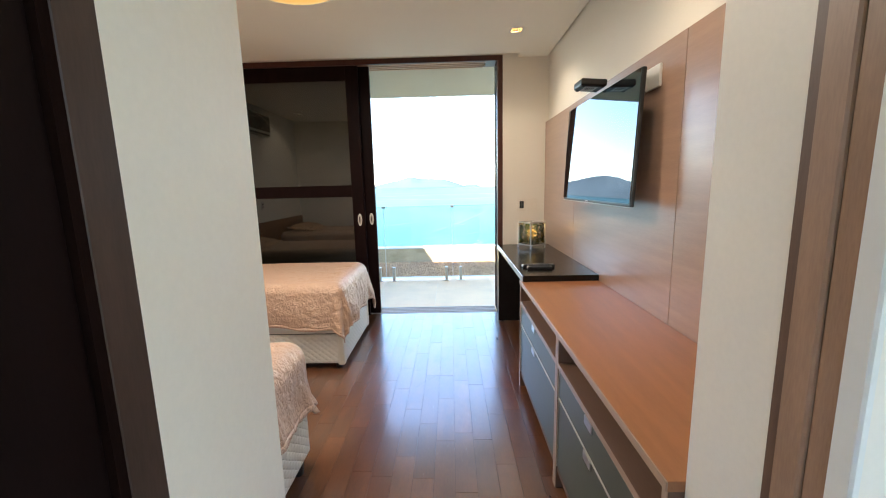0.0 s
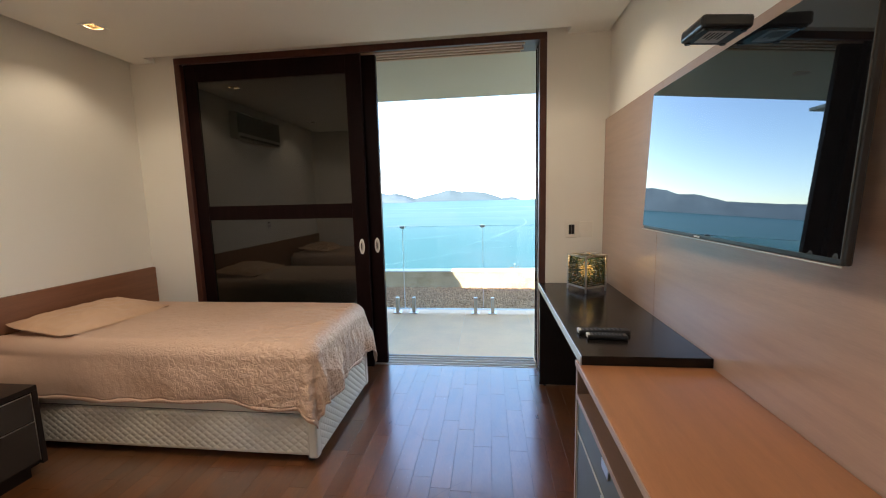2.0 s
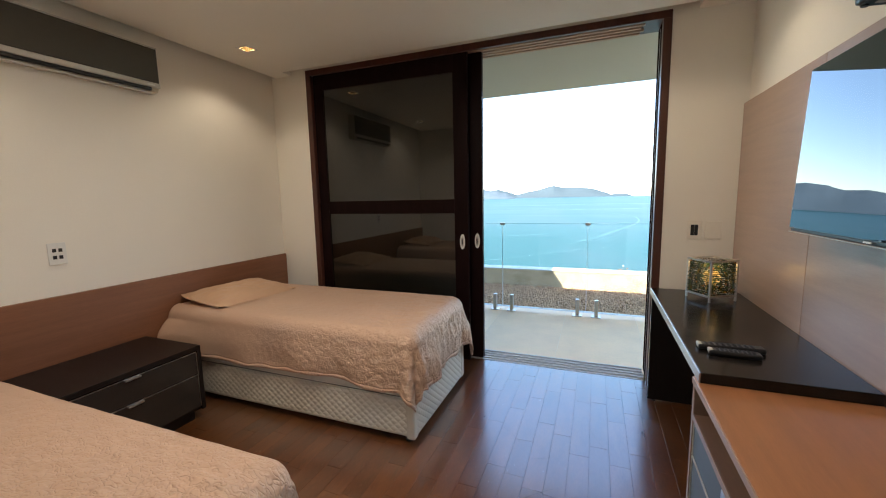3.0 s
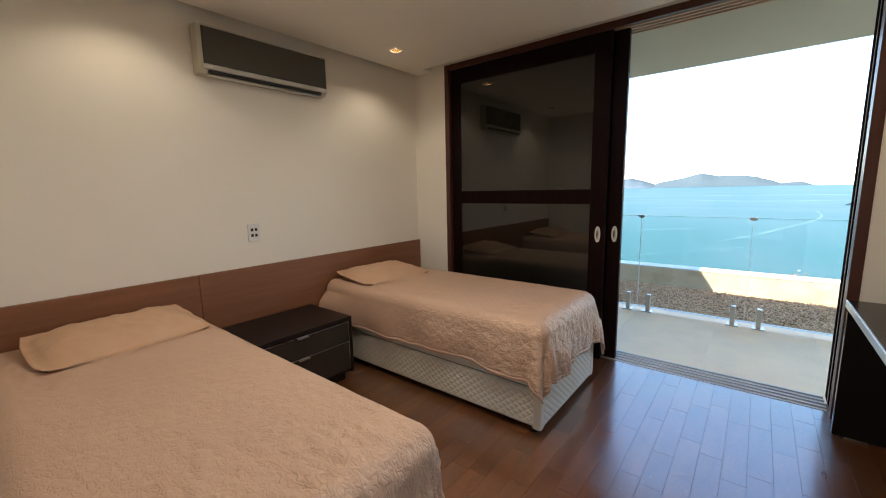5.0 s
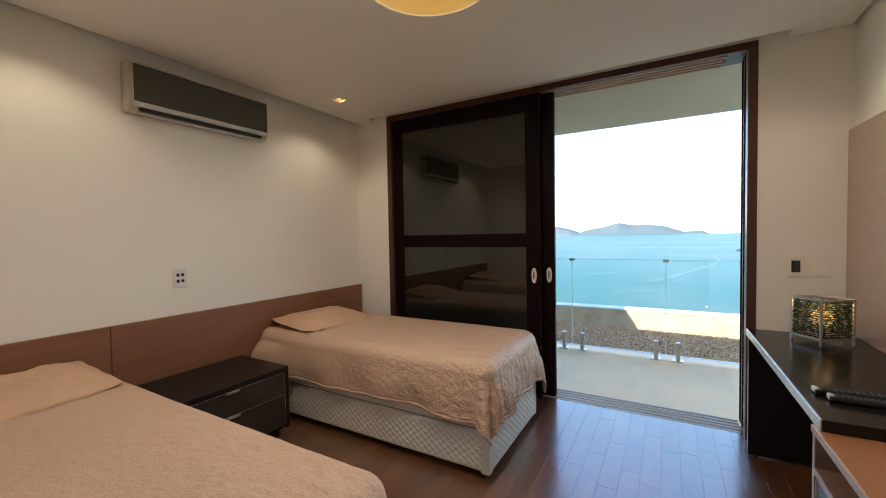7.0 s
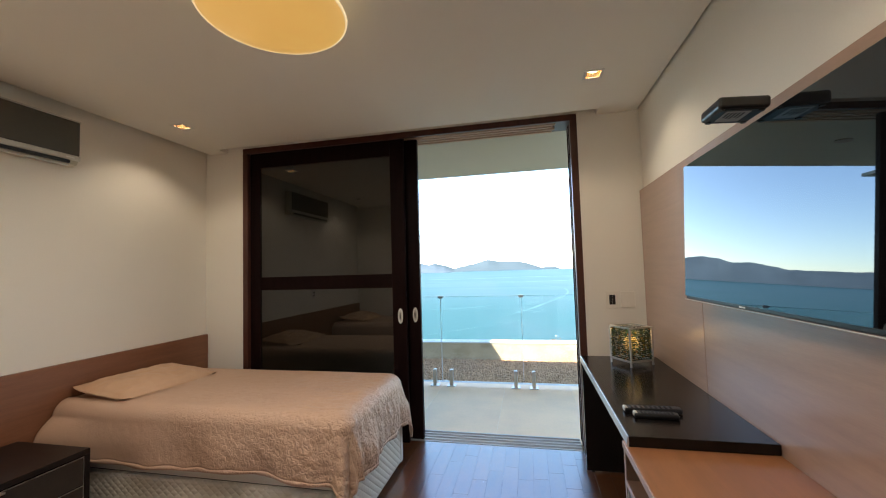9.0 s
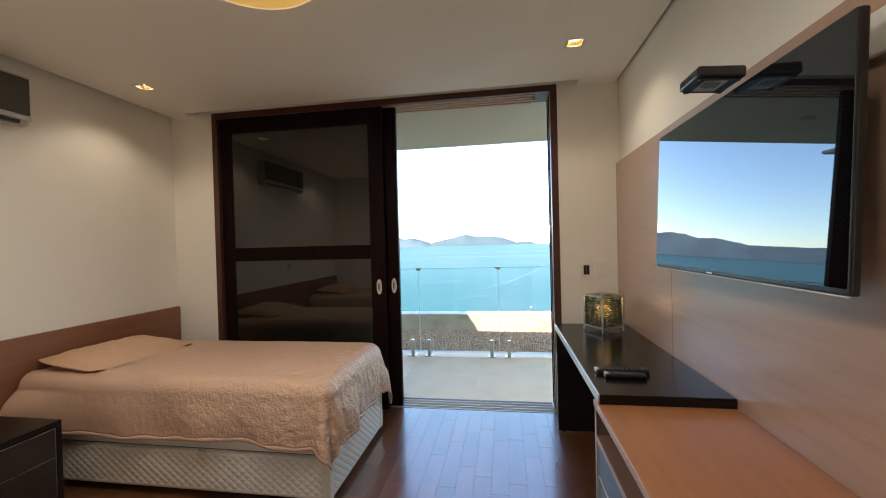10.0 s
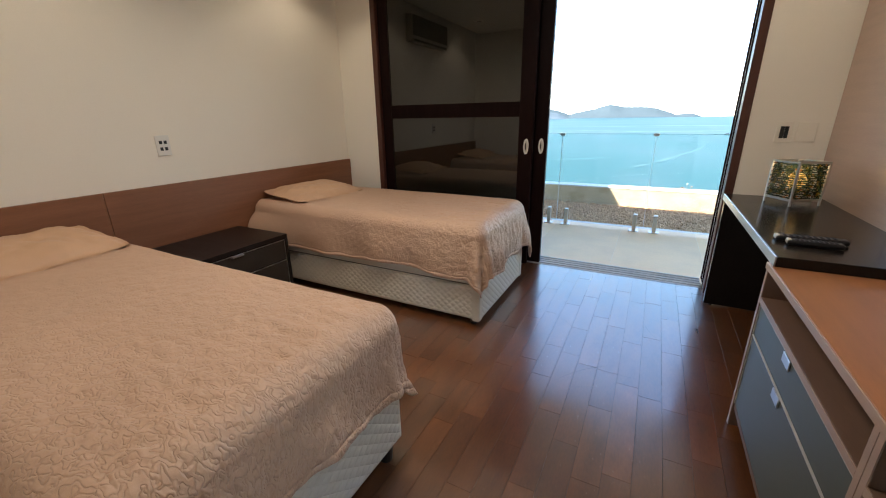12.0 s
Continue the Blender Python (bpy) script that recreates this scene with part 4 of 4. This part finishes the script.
def lathe(profile, c, seg=64):
    bm = bmesh.new()
    rings = []
    for r, z in profile:
        if r < 1e-6:
            rings.append([bm.verts.new((c[0], c[1], z))])
        else:
            rings.append([bm.verts.new((c[0] + r * math.cos(2 * math.pi * i / seg), c[1] + r * math.sin(2 * math.pi * i / seg), z)) for i in range(seg)])
    for a, b in zip(rings, rings[1:]):
        for i in range(seg):
            j = (i + 1) % seg
            if len(a) == 1:
                bm.faces.new((a[0], b[i], b[j]))
            elif len(b) == 1:
                bm.faces.new((a[i], a[j], b[0]))
            else:
                bm.faces.new((a[i], a[j], b[j], b[i]))
    bmesh.ops.recalc_face_normals(bm, faces=bm.faces)
    return bm


pl = thing("ceiling_lamp", (*PC, CEIL), "round opal glass ceiling lamp glowing warm yellow", "ceiling lamp")
part("shade", lathe([(0.0, 2.352), (0.10, 2.354), (0.18, 2.360), (0.235, 2.370), (0.268, 2.3815)], PC), opal, pl, smooth=True)
part("rim", lathe([(0.268, 2.3815), (0.274, 2.381), (0.277, 2.386), (0.274, 2.394), (0.262, 2.400), (0.20, 2.420)], PC), opal_rim, pl, smooth=True)
part("canopy", lathe([(0.20, 2.420), (0.15, 2.440), (0.10, 2.45), (0.10, 2.499)], PC), white_plastic, pl, smooth=True)

# ---- terrace, railing, gravel bed, parapet ----
TZ = -0.05
setting("terrace_slab", blk(-6, 6, 4.43, 6.02, -0.25, TZ - 0.0010), grout, "concrete bed under the terrace tiles", "terrace")
setting("kerb", blk(-6, 6, 6.02, 6.10, -0.2, TZ + 0.001, 0.004), plaster_top, "pale kerb along the terrace edge", "kerb")
setting("soil_bed", blk(-6, 6, 6.10, 7.5, -0.4, -0.12), soil, "dark soil under the pebbles", "ground")
wall("parapet", [(-6, 6, 7.5, 7.72, -1.0, 0.165)], "low weathered plaster parapet", plaster)
setting("parapet_cap", blk(-6, 6, 7.495, 7.74, 0.165, 0.185, 0.004), plaster_top, "pale painted top of the parapet", "wall")
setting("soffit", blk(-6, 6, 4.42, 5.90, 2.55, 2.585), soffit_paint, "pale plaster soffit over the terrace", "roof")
# Unseen overhang, added only to throw shade on the parapet's left part.
setting("roof_shade_wing", blk(-6, -1.92, 5.90, 6.38, 2.55, 2.585), soffit_paint, "unseen roof extension added to shade the left of the parapet", "roof")
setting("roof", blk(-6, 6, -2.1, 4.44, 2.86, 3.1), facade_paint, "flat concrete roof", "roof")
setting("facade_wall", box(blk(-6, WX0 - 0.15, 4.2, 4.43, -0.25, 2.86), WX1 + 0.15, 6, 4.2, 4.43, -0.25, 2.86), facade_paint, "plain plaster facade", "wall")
so_d = thing("soffit_light", (-0.70, 5.0, 2.55), "small round recessed light in the terrace soffit", "soffit light")
part("trim", cyl(bmesh.new(), (-0.86, 5.02, 2.547), 0.06, 0.006, seg=28), casing_wood, so_d)

GY = 5.88
JOINTS = [-1.738, -0.747, 0.244, 1.235, 2.226]
for xa, xb in zip(JOINTS, JOINTS[1:]):
    p = thing("glass_railing_panel", ((xa + xb) / 2, GY, TZ), "frameless clear glass railing panel on steel spigots", "glass railing", "glass railing panels")
    pane = part("pane", blk(xa + 0.002, xb - 0.002, GY - 0.006, GY + 0.006, 0.0, 1.045, 0.001), clear_glass, p)
    pane.visible_shadow = False
    part("lower_edge", blk(xa + 0.002, xb - 0.002, GY - 0.0062, GY + 0.0062, 0.0, 0.005), glass_edge, pane)
    part("upper_edge", blk(xa + 0.002, xb - 0.002, GY - 0.0062, GY + 0.0062, 1.041, 1.0455), glass_edge_dark, pane)
    for ex in (xa + 0.002, xb - 0.004):
        part("side_edge", blk(ex, ex + 0.002, GY - 0.0062, GY + 0.0062, 0.005, 1.041), glass_edge, pane)
    for sx in (xa + 0.115, xb - 0.095):
        s = part("spigot", blk(sx - 0.020, sx + 0.020, GY - 0.030, GY + 0.030, TZ + 0.008, 0.150, 0.003), steel, p, "square satin steel spigot")
        part("base_plate", blk(sx - 0.052, sx + 0.052, GY - 0.052, GY + 0.052, TZ, TZ + 0.008, 0.002), steel, s)
    tagged(mesh_ob("glass_clamp", blk(xb - 0.030, xb + 0.030, GY - 0.014, GY + 0.014, 1.022, 1.052, 0.002), steel),
           "small steel clamp joining two glass panes", "glass clamp", "glass clamps")


def pebbles():
    """A bed of small rounded stones."""
    rnd = random.Random(5)
    ico = bmesh.new()
    bmesh.ops.create_icosphere(ico, subdivisions=1, radius=1)
    base = [v.co.copy() for v in ico.verts]
    tris = [[v.index for v in f.verts] for f in ico.faces]
    ico.free()
    verts, faces = [], []
    y = 6.115
    while y < 7.49:
        x = -2.3
        while x < 2.6:
            r = rnd.uniform(0.012, 0.020)
            m = Matrix.LocRotScale((x + rnd.uniform(-0.01, 0.01), y + rnd.uniform(-0.01, 0.01), -0.108 + rnd.uniform(0, 0.022)),
                                   Euler([rnd.uniform(0, 6) for _ in range(3)]), (r * rnd.uniform(0.8, 1.3), r, r * rnd.uniform(0.6, 0.9)))
            k = len(verts)
            verts += [(m @ v)[:] for v in base]
            faces += [[k + i for i in f] for f in tris]
            x += r * 1.75
        y += 0.026
    me = bpy.data.meshes.new("pebbles")
    me.from_pydata(verts, [], faces)
    me.materials.append(pebble_mat)
    for p in me.polygons:
        p.use_smooth = True
    return tagged(new("pebbles", me), "bed of small brown pebbles between terrace and parapet", "pebbles", kind="stuff")


pebbles()
isl = pebble_mat.node_tree
geo = isl.nodes.new("ShaderNodeNewGeometry")
hs = isl.nodes.new("ShaderNodeHueSaturation")
mr = isl.nodes.new("ShaderNodeMapRange")
mr.inputs["To Min"].default_value, mr.inputs["To Max"].default_value = 0.85, 1.18
isl.links.new(geo.outputs["Random Per Island"], mr.inputs[0])
isl.links.new(mr.outputs[0], hs.inputs["Value"])
bs = isl.nodes["Principled BSDF"]
isl.links.new(bs.inputs["Base Color"].links[0].from_socket, hs.inputs["Color"])
isl.links.new(hs.outputs[0], bs.inputs["Base Color"])

# ---- bay, hills, buoys ----
SEA = -20.0
bm = bmesh.new()
bmesh.ops.create_circle(bm, cap_ends=True, segments=96, radius=4600, matrix=Matrix.Translation((0, 0, SEA)))
setting("water", bm, sea_mat, "calm turquoise bay with pale wind streaks", "sea")
bm = bmesh.new()
v = [bm.verts.new(p) for p in ((-60, 7.73, -0.6), (60, 7.73, -0.6), (60, 62, SEA - 1), (-60, 62, SEA - 1))]
bm.faces.new(v)
w = [bm.verts.new(p) for p in ((-60, 7.73, -0.6), (60, 7.73, -0.6), (60, -40, -0.6), (-60, -40, -0.6))]
bm.faces.new(w[::-1])
setting("ground", bm, slope_green, "scrubby slope falling to the bay", "ground")


def slick(line, width, label, seed):
    """A pale, calm streak winding over the water."""
    bm = bmesh.new()
    pts = [Vector((x, y, SEA + 0.12)) for x, y in line]
    n = 14
    rows = []
    for k in range(len(pts) - 1):
        p0, p1, p2, p3 = pts[max(k - 1, 0)], pts[k], pts[k + 1], pts[min(k + 2, len(pts) - 1)]
        for i in range(n):
            f = i / n
            p = 0.5 * (2 * p1 + (p2 - p0) * f + (2 * p0 - 5 * p1 + 4 * p2 - p3) * f * f + (3 * p1 - p0 - 3 * p2 + p3) * f ** 3)
            g = (k + f) / (len(pts) - 1)
            w = width * p.y / 250 * (0.35 + 1.0 * abs(noise.noise((g * 9, seed, 0)))) * min(1, 6 * g, 6 * (1 - g) + 0.05)
            q = width * 0.4 * noise.noise((g * 23, seed, 4))
            rows.append([bm.verts.new((p.x + q - 0.4 * w, p.y + 2.5 * w, p.z)), bm.verts.new((p.x + q + 0.4 * w, p.y - 2.5 * w, p.z))])
    for a, b in zip(rows, rows[1:]):
        bm.faces.new((a[0], a[1], b[1], b[0]))
    bmesh.ops.recalc_face_normals(bm, faces=bm.faces)
    for f in bm.faces:
        if f.normal.z < 0:
            f.normal_flip()
    return setting("water_streak", bm, slick_mat, label, "sea")


slick([(-12, 174), (-7, 189), (2, 215), (14, 260), (27, 311), (33, 360), (33, 414), (22, 464), (-1, 498)], 1.6, "pale winding streak on the calm bay", 1.0)
slick([(-60, 205), (-38, 214), (-20, 232), (-3, 240)], 1.0, "faint pale streak on the calm bay", 5.0)
slick([(-300, 900), (-150, 860), (20, 930), (180, 900), (330, 980)], 3.2, "broad pale streak far out on the bay", 3.0)
slick([(-240, 640), (-120, 660), (-10, 610), (90, 650)], 2.0, "broad pale streak far out on the bay", 7.0)


def ridge(name, dist, depth, outline, material, label, seed):
    """A hill range on the bay: a crest line given by bearing and height angle, falling to the water on both sides."""
    bm = bmesh.new()
    az = [a for a, _ in outline]
    el = [e for _, e in outline]
    n, m = 160, 10
    rows = []
    for i in range(n + 1):
        a = az[0] + (az[-1] - az[0]) * i / n
        h = float(np.interp(a, az, el)) + 0.06 * noise.noise((a * 1.3, seed, 0)) + 0.03 * noise.noise((a * 5, seed, 0))
        top = max(dist * math.tan(radians(max(h, -0.25))) + 1.4, SEA - 2)
        row = []
        for j in range(m + 1):
            f = j / m
            d = dist + depth * (f - 0.5)
            s = math.sin(math.pi * f) ** 0.8
            z = SEA - 2 + (top - SEA + 2) * s * (d / dist if f > 0.5 else 1) * (1 + 0.10 * noise.noise((a * 0.8, f * 5, seed)) * (1 - s))
            row.append(bm.verts.new((d * math.sin(radians(a)), d * math.cos(radians(a)), z)))
        rows.append(row)
    for p, q in zip(rows, rows[1:]):
        for j in range(m):
            bm.faces.new((p[j], p[j + 1], q[j + 1], q[j]))
    bmesh.ops.recalc_face_normals(bm, faces=bm.faces)
    return tagged(mesh_ob(name, bm, material, smooth=True), label, "hill", kind="structure")


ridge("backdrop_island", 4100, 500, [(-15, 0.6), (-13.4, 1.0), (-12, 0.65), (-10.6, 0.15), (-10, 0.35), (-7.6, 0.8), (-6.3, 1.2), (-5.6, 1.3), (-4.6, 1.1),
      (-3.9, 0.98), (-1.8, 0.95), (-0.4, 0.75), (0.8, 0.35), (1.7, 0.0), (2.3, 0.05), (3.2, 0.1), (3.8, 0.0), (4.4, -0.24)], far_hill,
      "mountainous island across the bay, pale haze in its colour", 2.0)
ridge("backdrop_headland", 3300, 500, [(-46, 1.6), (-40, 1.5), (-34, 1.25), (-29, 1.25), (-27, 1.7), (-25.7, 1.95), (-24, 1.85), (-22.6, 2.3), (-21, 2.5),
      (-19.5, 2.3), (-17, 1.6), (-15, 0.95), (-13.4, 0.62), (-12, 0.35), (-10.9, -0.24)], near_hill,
      "hilly headland across the bay, blue-grey haze in its colour", 7.0)


def buoys():
    bm = bmesh.new()
    line = [(-34, 128), (-29, 133), (-21, 143), (-12, 157), (-2, 167), (13, 177), (26, 187), (40, 195)]
    for i in range(70):
        f = i / 69 * (len(line) - 1)
        k = min(int(f), len(line) - 2)
        x = line[k][0] + (line[k + 1][0] - line[k][0]) * (f - k)
        y = line[k][1] + (line[k + 1][1] - line[k][1]) * (f - k)
        bmesh.ops.create_icosphere(bm, subdivisions=1, radius=0.09, matrix=Matrix.Translation((x, y, SEA + 0.06)))
    return tagged(mesh_ob("buoys", bm, white_plastic), "long line of small white floating buoys", "buoys", kind="stuff")


buoys()

bt = thing("boat", (66, 513, SEA), "small dark motor boat out on the bay", "boat")
hull = bmesh.new()
box(hull, 62.5, 69.5, 512, 514, SEA - 0.3, SEA + 0.9)
for v in hull.verts:
    if v.co.x > 69:
        v.co.y = 513 + (v.co.y - 513) * 0.15
        v.co.z += 0.3 if v.co.z > SEA else 0
    if v.co.z < SEA:
        v.co.y = 513 + (v.co.y - 513) * 0.6
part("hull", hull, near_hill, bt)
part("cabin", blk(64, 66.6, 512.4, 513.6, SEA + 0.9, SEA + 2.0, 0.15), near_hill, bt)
weed = thing("weed", (0.745, 7.6, 0.185), "small dry weed sprouting from the parapet", "weed")
for k, (dx, hgt) in enumerate(((-0.05, 0.035), (-0.01, 0.09), (0.03, 0.05), (-0.08, 0.025))):
    st = bmesh.new()
    for q in range(4):
        cyl(st, (0.745 + dx + 0.006 * q * (k - 1), 7.60 + 0.01 * k, 0.185 + hgt * (q + 0.5) / 4), 0.0022, hgt / 4 + 0.002, seg=6)
    stem = part("stem", st, casing_wood, weed)
    hd = bmesh.new()
    for q in range(7):
        a = 2.4 * q
        bmesh.ops.create_icosphere(hd, subdivisions=1, radius=0.006, matrix=Matrix.Translation((0.745 + dx + 0.02 * (k - 1) + 0.010 * math.cos(a), 7.60 + 0.01 * k + 0.010 * math.sin(a), 0.185 + hgt + 0.004 * (q % 3))))
    part("seed_head", hd, plaster_top if k == 1 else casing_wood, stem)

# ---- terrace tiles and floor planks, piece by piece ----
def piece_mesh(name, lx, ly, h, bevel, material):
    """A block whose top edges are eased; its origin is the middle of its top."""
    x, y, b = lx / 2, ly / 2, bevel
    v = [(-x, -y, -h), (x, -y, -h), (x, y, -h), (-x, y, -h), (-x, -y, -b), (x, -y, -b), (x, y, -b), (-x, y, -b),
         (-x + b, -y + b, 0), (x - b, -y + b, 0), (x - b, y - b, 0), (-x + b, y - b, 0)]
    f = [(8, 9, 10, 11)]
    for i in range(4):
        j = (i + 1) % 4
        f += [(i, j, j + 4, i + 4), (i + 4, j + 4, j + 8, i + 8)]
    me = bpy.data.meshes.new(name)
    me.from_pydata(v, [], f)
    me.materials.append(material)
    return me


tiles = thing("terrace_floor", (0, 5.2, TZ), "large pale beige terrace tiles with thin joints", "terrace", kind="structure")
tile_me = piece_mesh("tile", 0.7553, 1.580, 0.004, 0.001, terrace_stone)
for i in range(-5, 5):
    for j in range(1):
        o = new("tile", tile_me)
        o.matrix_basis = Matrix.Translation((0.3975 + 0.757 * i, 5.225, TZ))
        o.parent = tiles
        o.matrix_parent_inverse = tiles.matrix_basis.inverted()

floor = thing("floor", (-0.6, 2.5, 0), "worn glossy red-brown hardwood plank floor", "floor", kind="structure")
rnd = random.Random(11)
W = 0.0985
lengths = [0.30, 0.42, 0.50, 0.58]
plank_me = {l: piece_mesh("plank", W - 0.0011, l - 0.0011, 0.0055, 0.0001, plank_wood) for l in lengths}
YE = 4.185                      # planks end at the sliding door track
x = WX0 + W / 2
while x < WX1:
    door_col = DX0 < x < DX1
    y = 0.615 if door_col else WY0 - 0.01
    start = y
    while y < YE - 0.001:
        l, cut = rnd.choice(lengths), None
        if y == start:
            l = rnd.uniform(0.12, 0.5)
            cut = piece_mesh("plank", W - 0.0011, l - 0.0011, 0.0055, 0.0001, plank_wood)
        if y + l > YE - 0.06:
            l = YE - y
            cut = piece_mesh("plank", W - 0.0011, l - 0.0011, 0.0055, 0.0001, plank_wood)
        o = new("plank", cut or plank_me[l])
        o.matrix_basis = Matrix.Translation((x, y + l / 2, rnd.uniform(-0.0003, 0.0002))) @ Euler((rnd.uniform(-0.0006, 0.0006), rnd.uniform(-0.0014, 0.0014), 0)).to_matrix().to_4x4()
        o.parent = floor
        o.matrix_parent_inverse = floor.matrix_basis.inverted()
        y += l
    x += W


def scratch(a, b, bow, width):
    """A long scuff in the varnish: a hair-thin bowed strip, tapered at both ends."""
    n = 16
    v, f = [], []
    a, b = Vector((*a, 0)), Vector((*b, 0))
    side = Vector((-(b - a).y, (b - a).x, 0)).normalized()
    for i in range(n + 1):
        k = i / n
        p = a.lerp(b, k) + side * bow * 4 * k * (1 - k)
        w = width * (0.25 + math.sin(math.pi * k)) * (0.7 + 0.5 * noise.noise((p.x * 60, p.y * 60, 1)))
        v += [(p + side * w)[:2] + (0.0007,), (p - side * w)[:2] + (0.0007,)]
        if i:
            f.append((2 * i - 2, 2 * i - 1, 2 * i + 1, 2 * i))
    me = bpy.data.meshes.new("scratch")
    me.from_pydata(v, [], f)
    me.materials.append(scuff_mat)
    o = new("scratch", me)
    o.parent = floor
    o.matrix_parent_inverse = floor.matrix_basis.inverted()
    return tagged(o, "dull scuff in the varnish")


scratch((-0.05, 2.59), (0.227, 2.876), 0.03, 0.0012)
scratch((0.18, 2.783), (0.33, 2.787), 0.004, 0.0009)
scratch((0.03, 2.58), (0.14, 2.638), 0.002, 0.0010)
scratch((0.02, 3.02), (0.153, 3.082), -0.006, 0.0009)
scratch((-0.22, 3.30), (-0.02, 3.12), 0.02, 0.0008)
scratch((0.32, 3.45), (0.45, 3.18), -0.02, 0.0008)
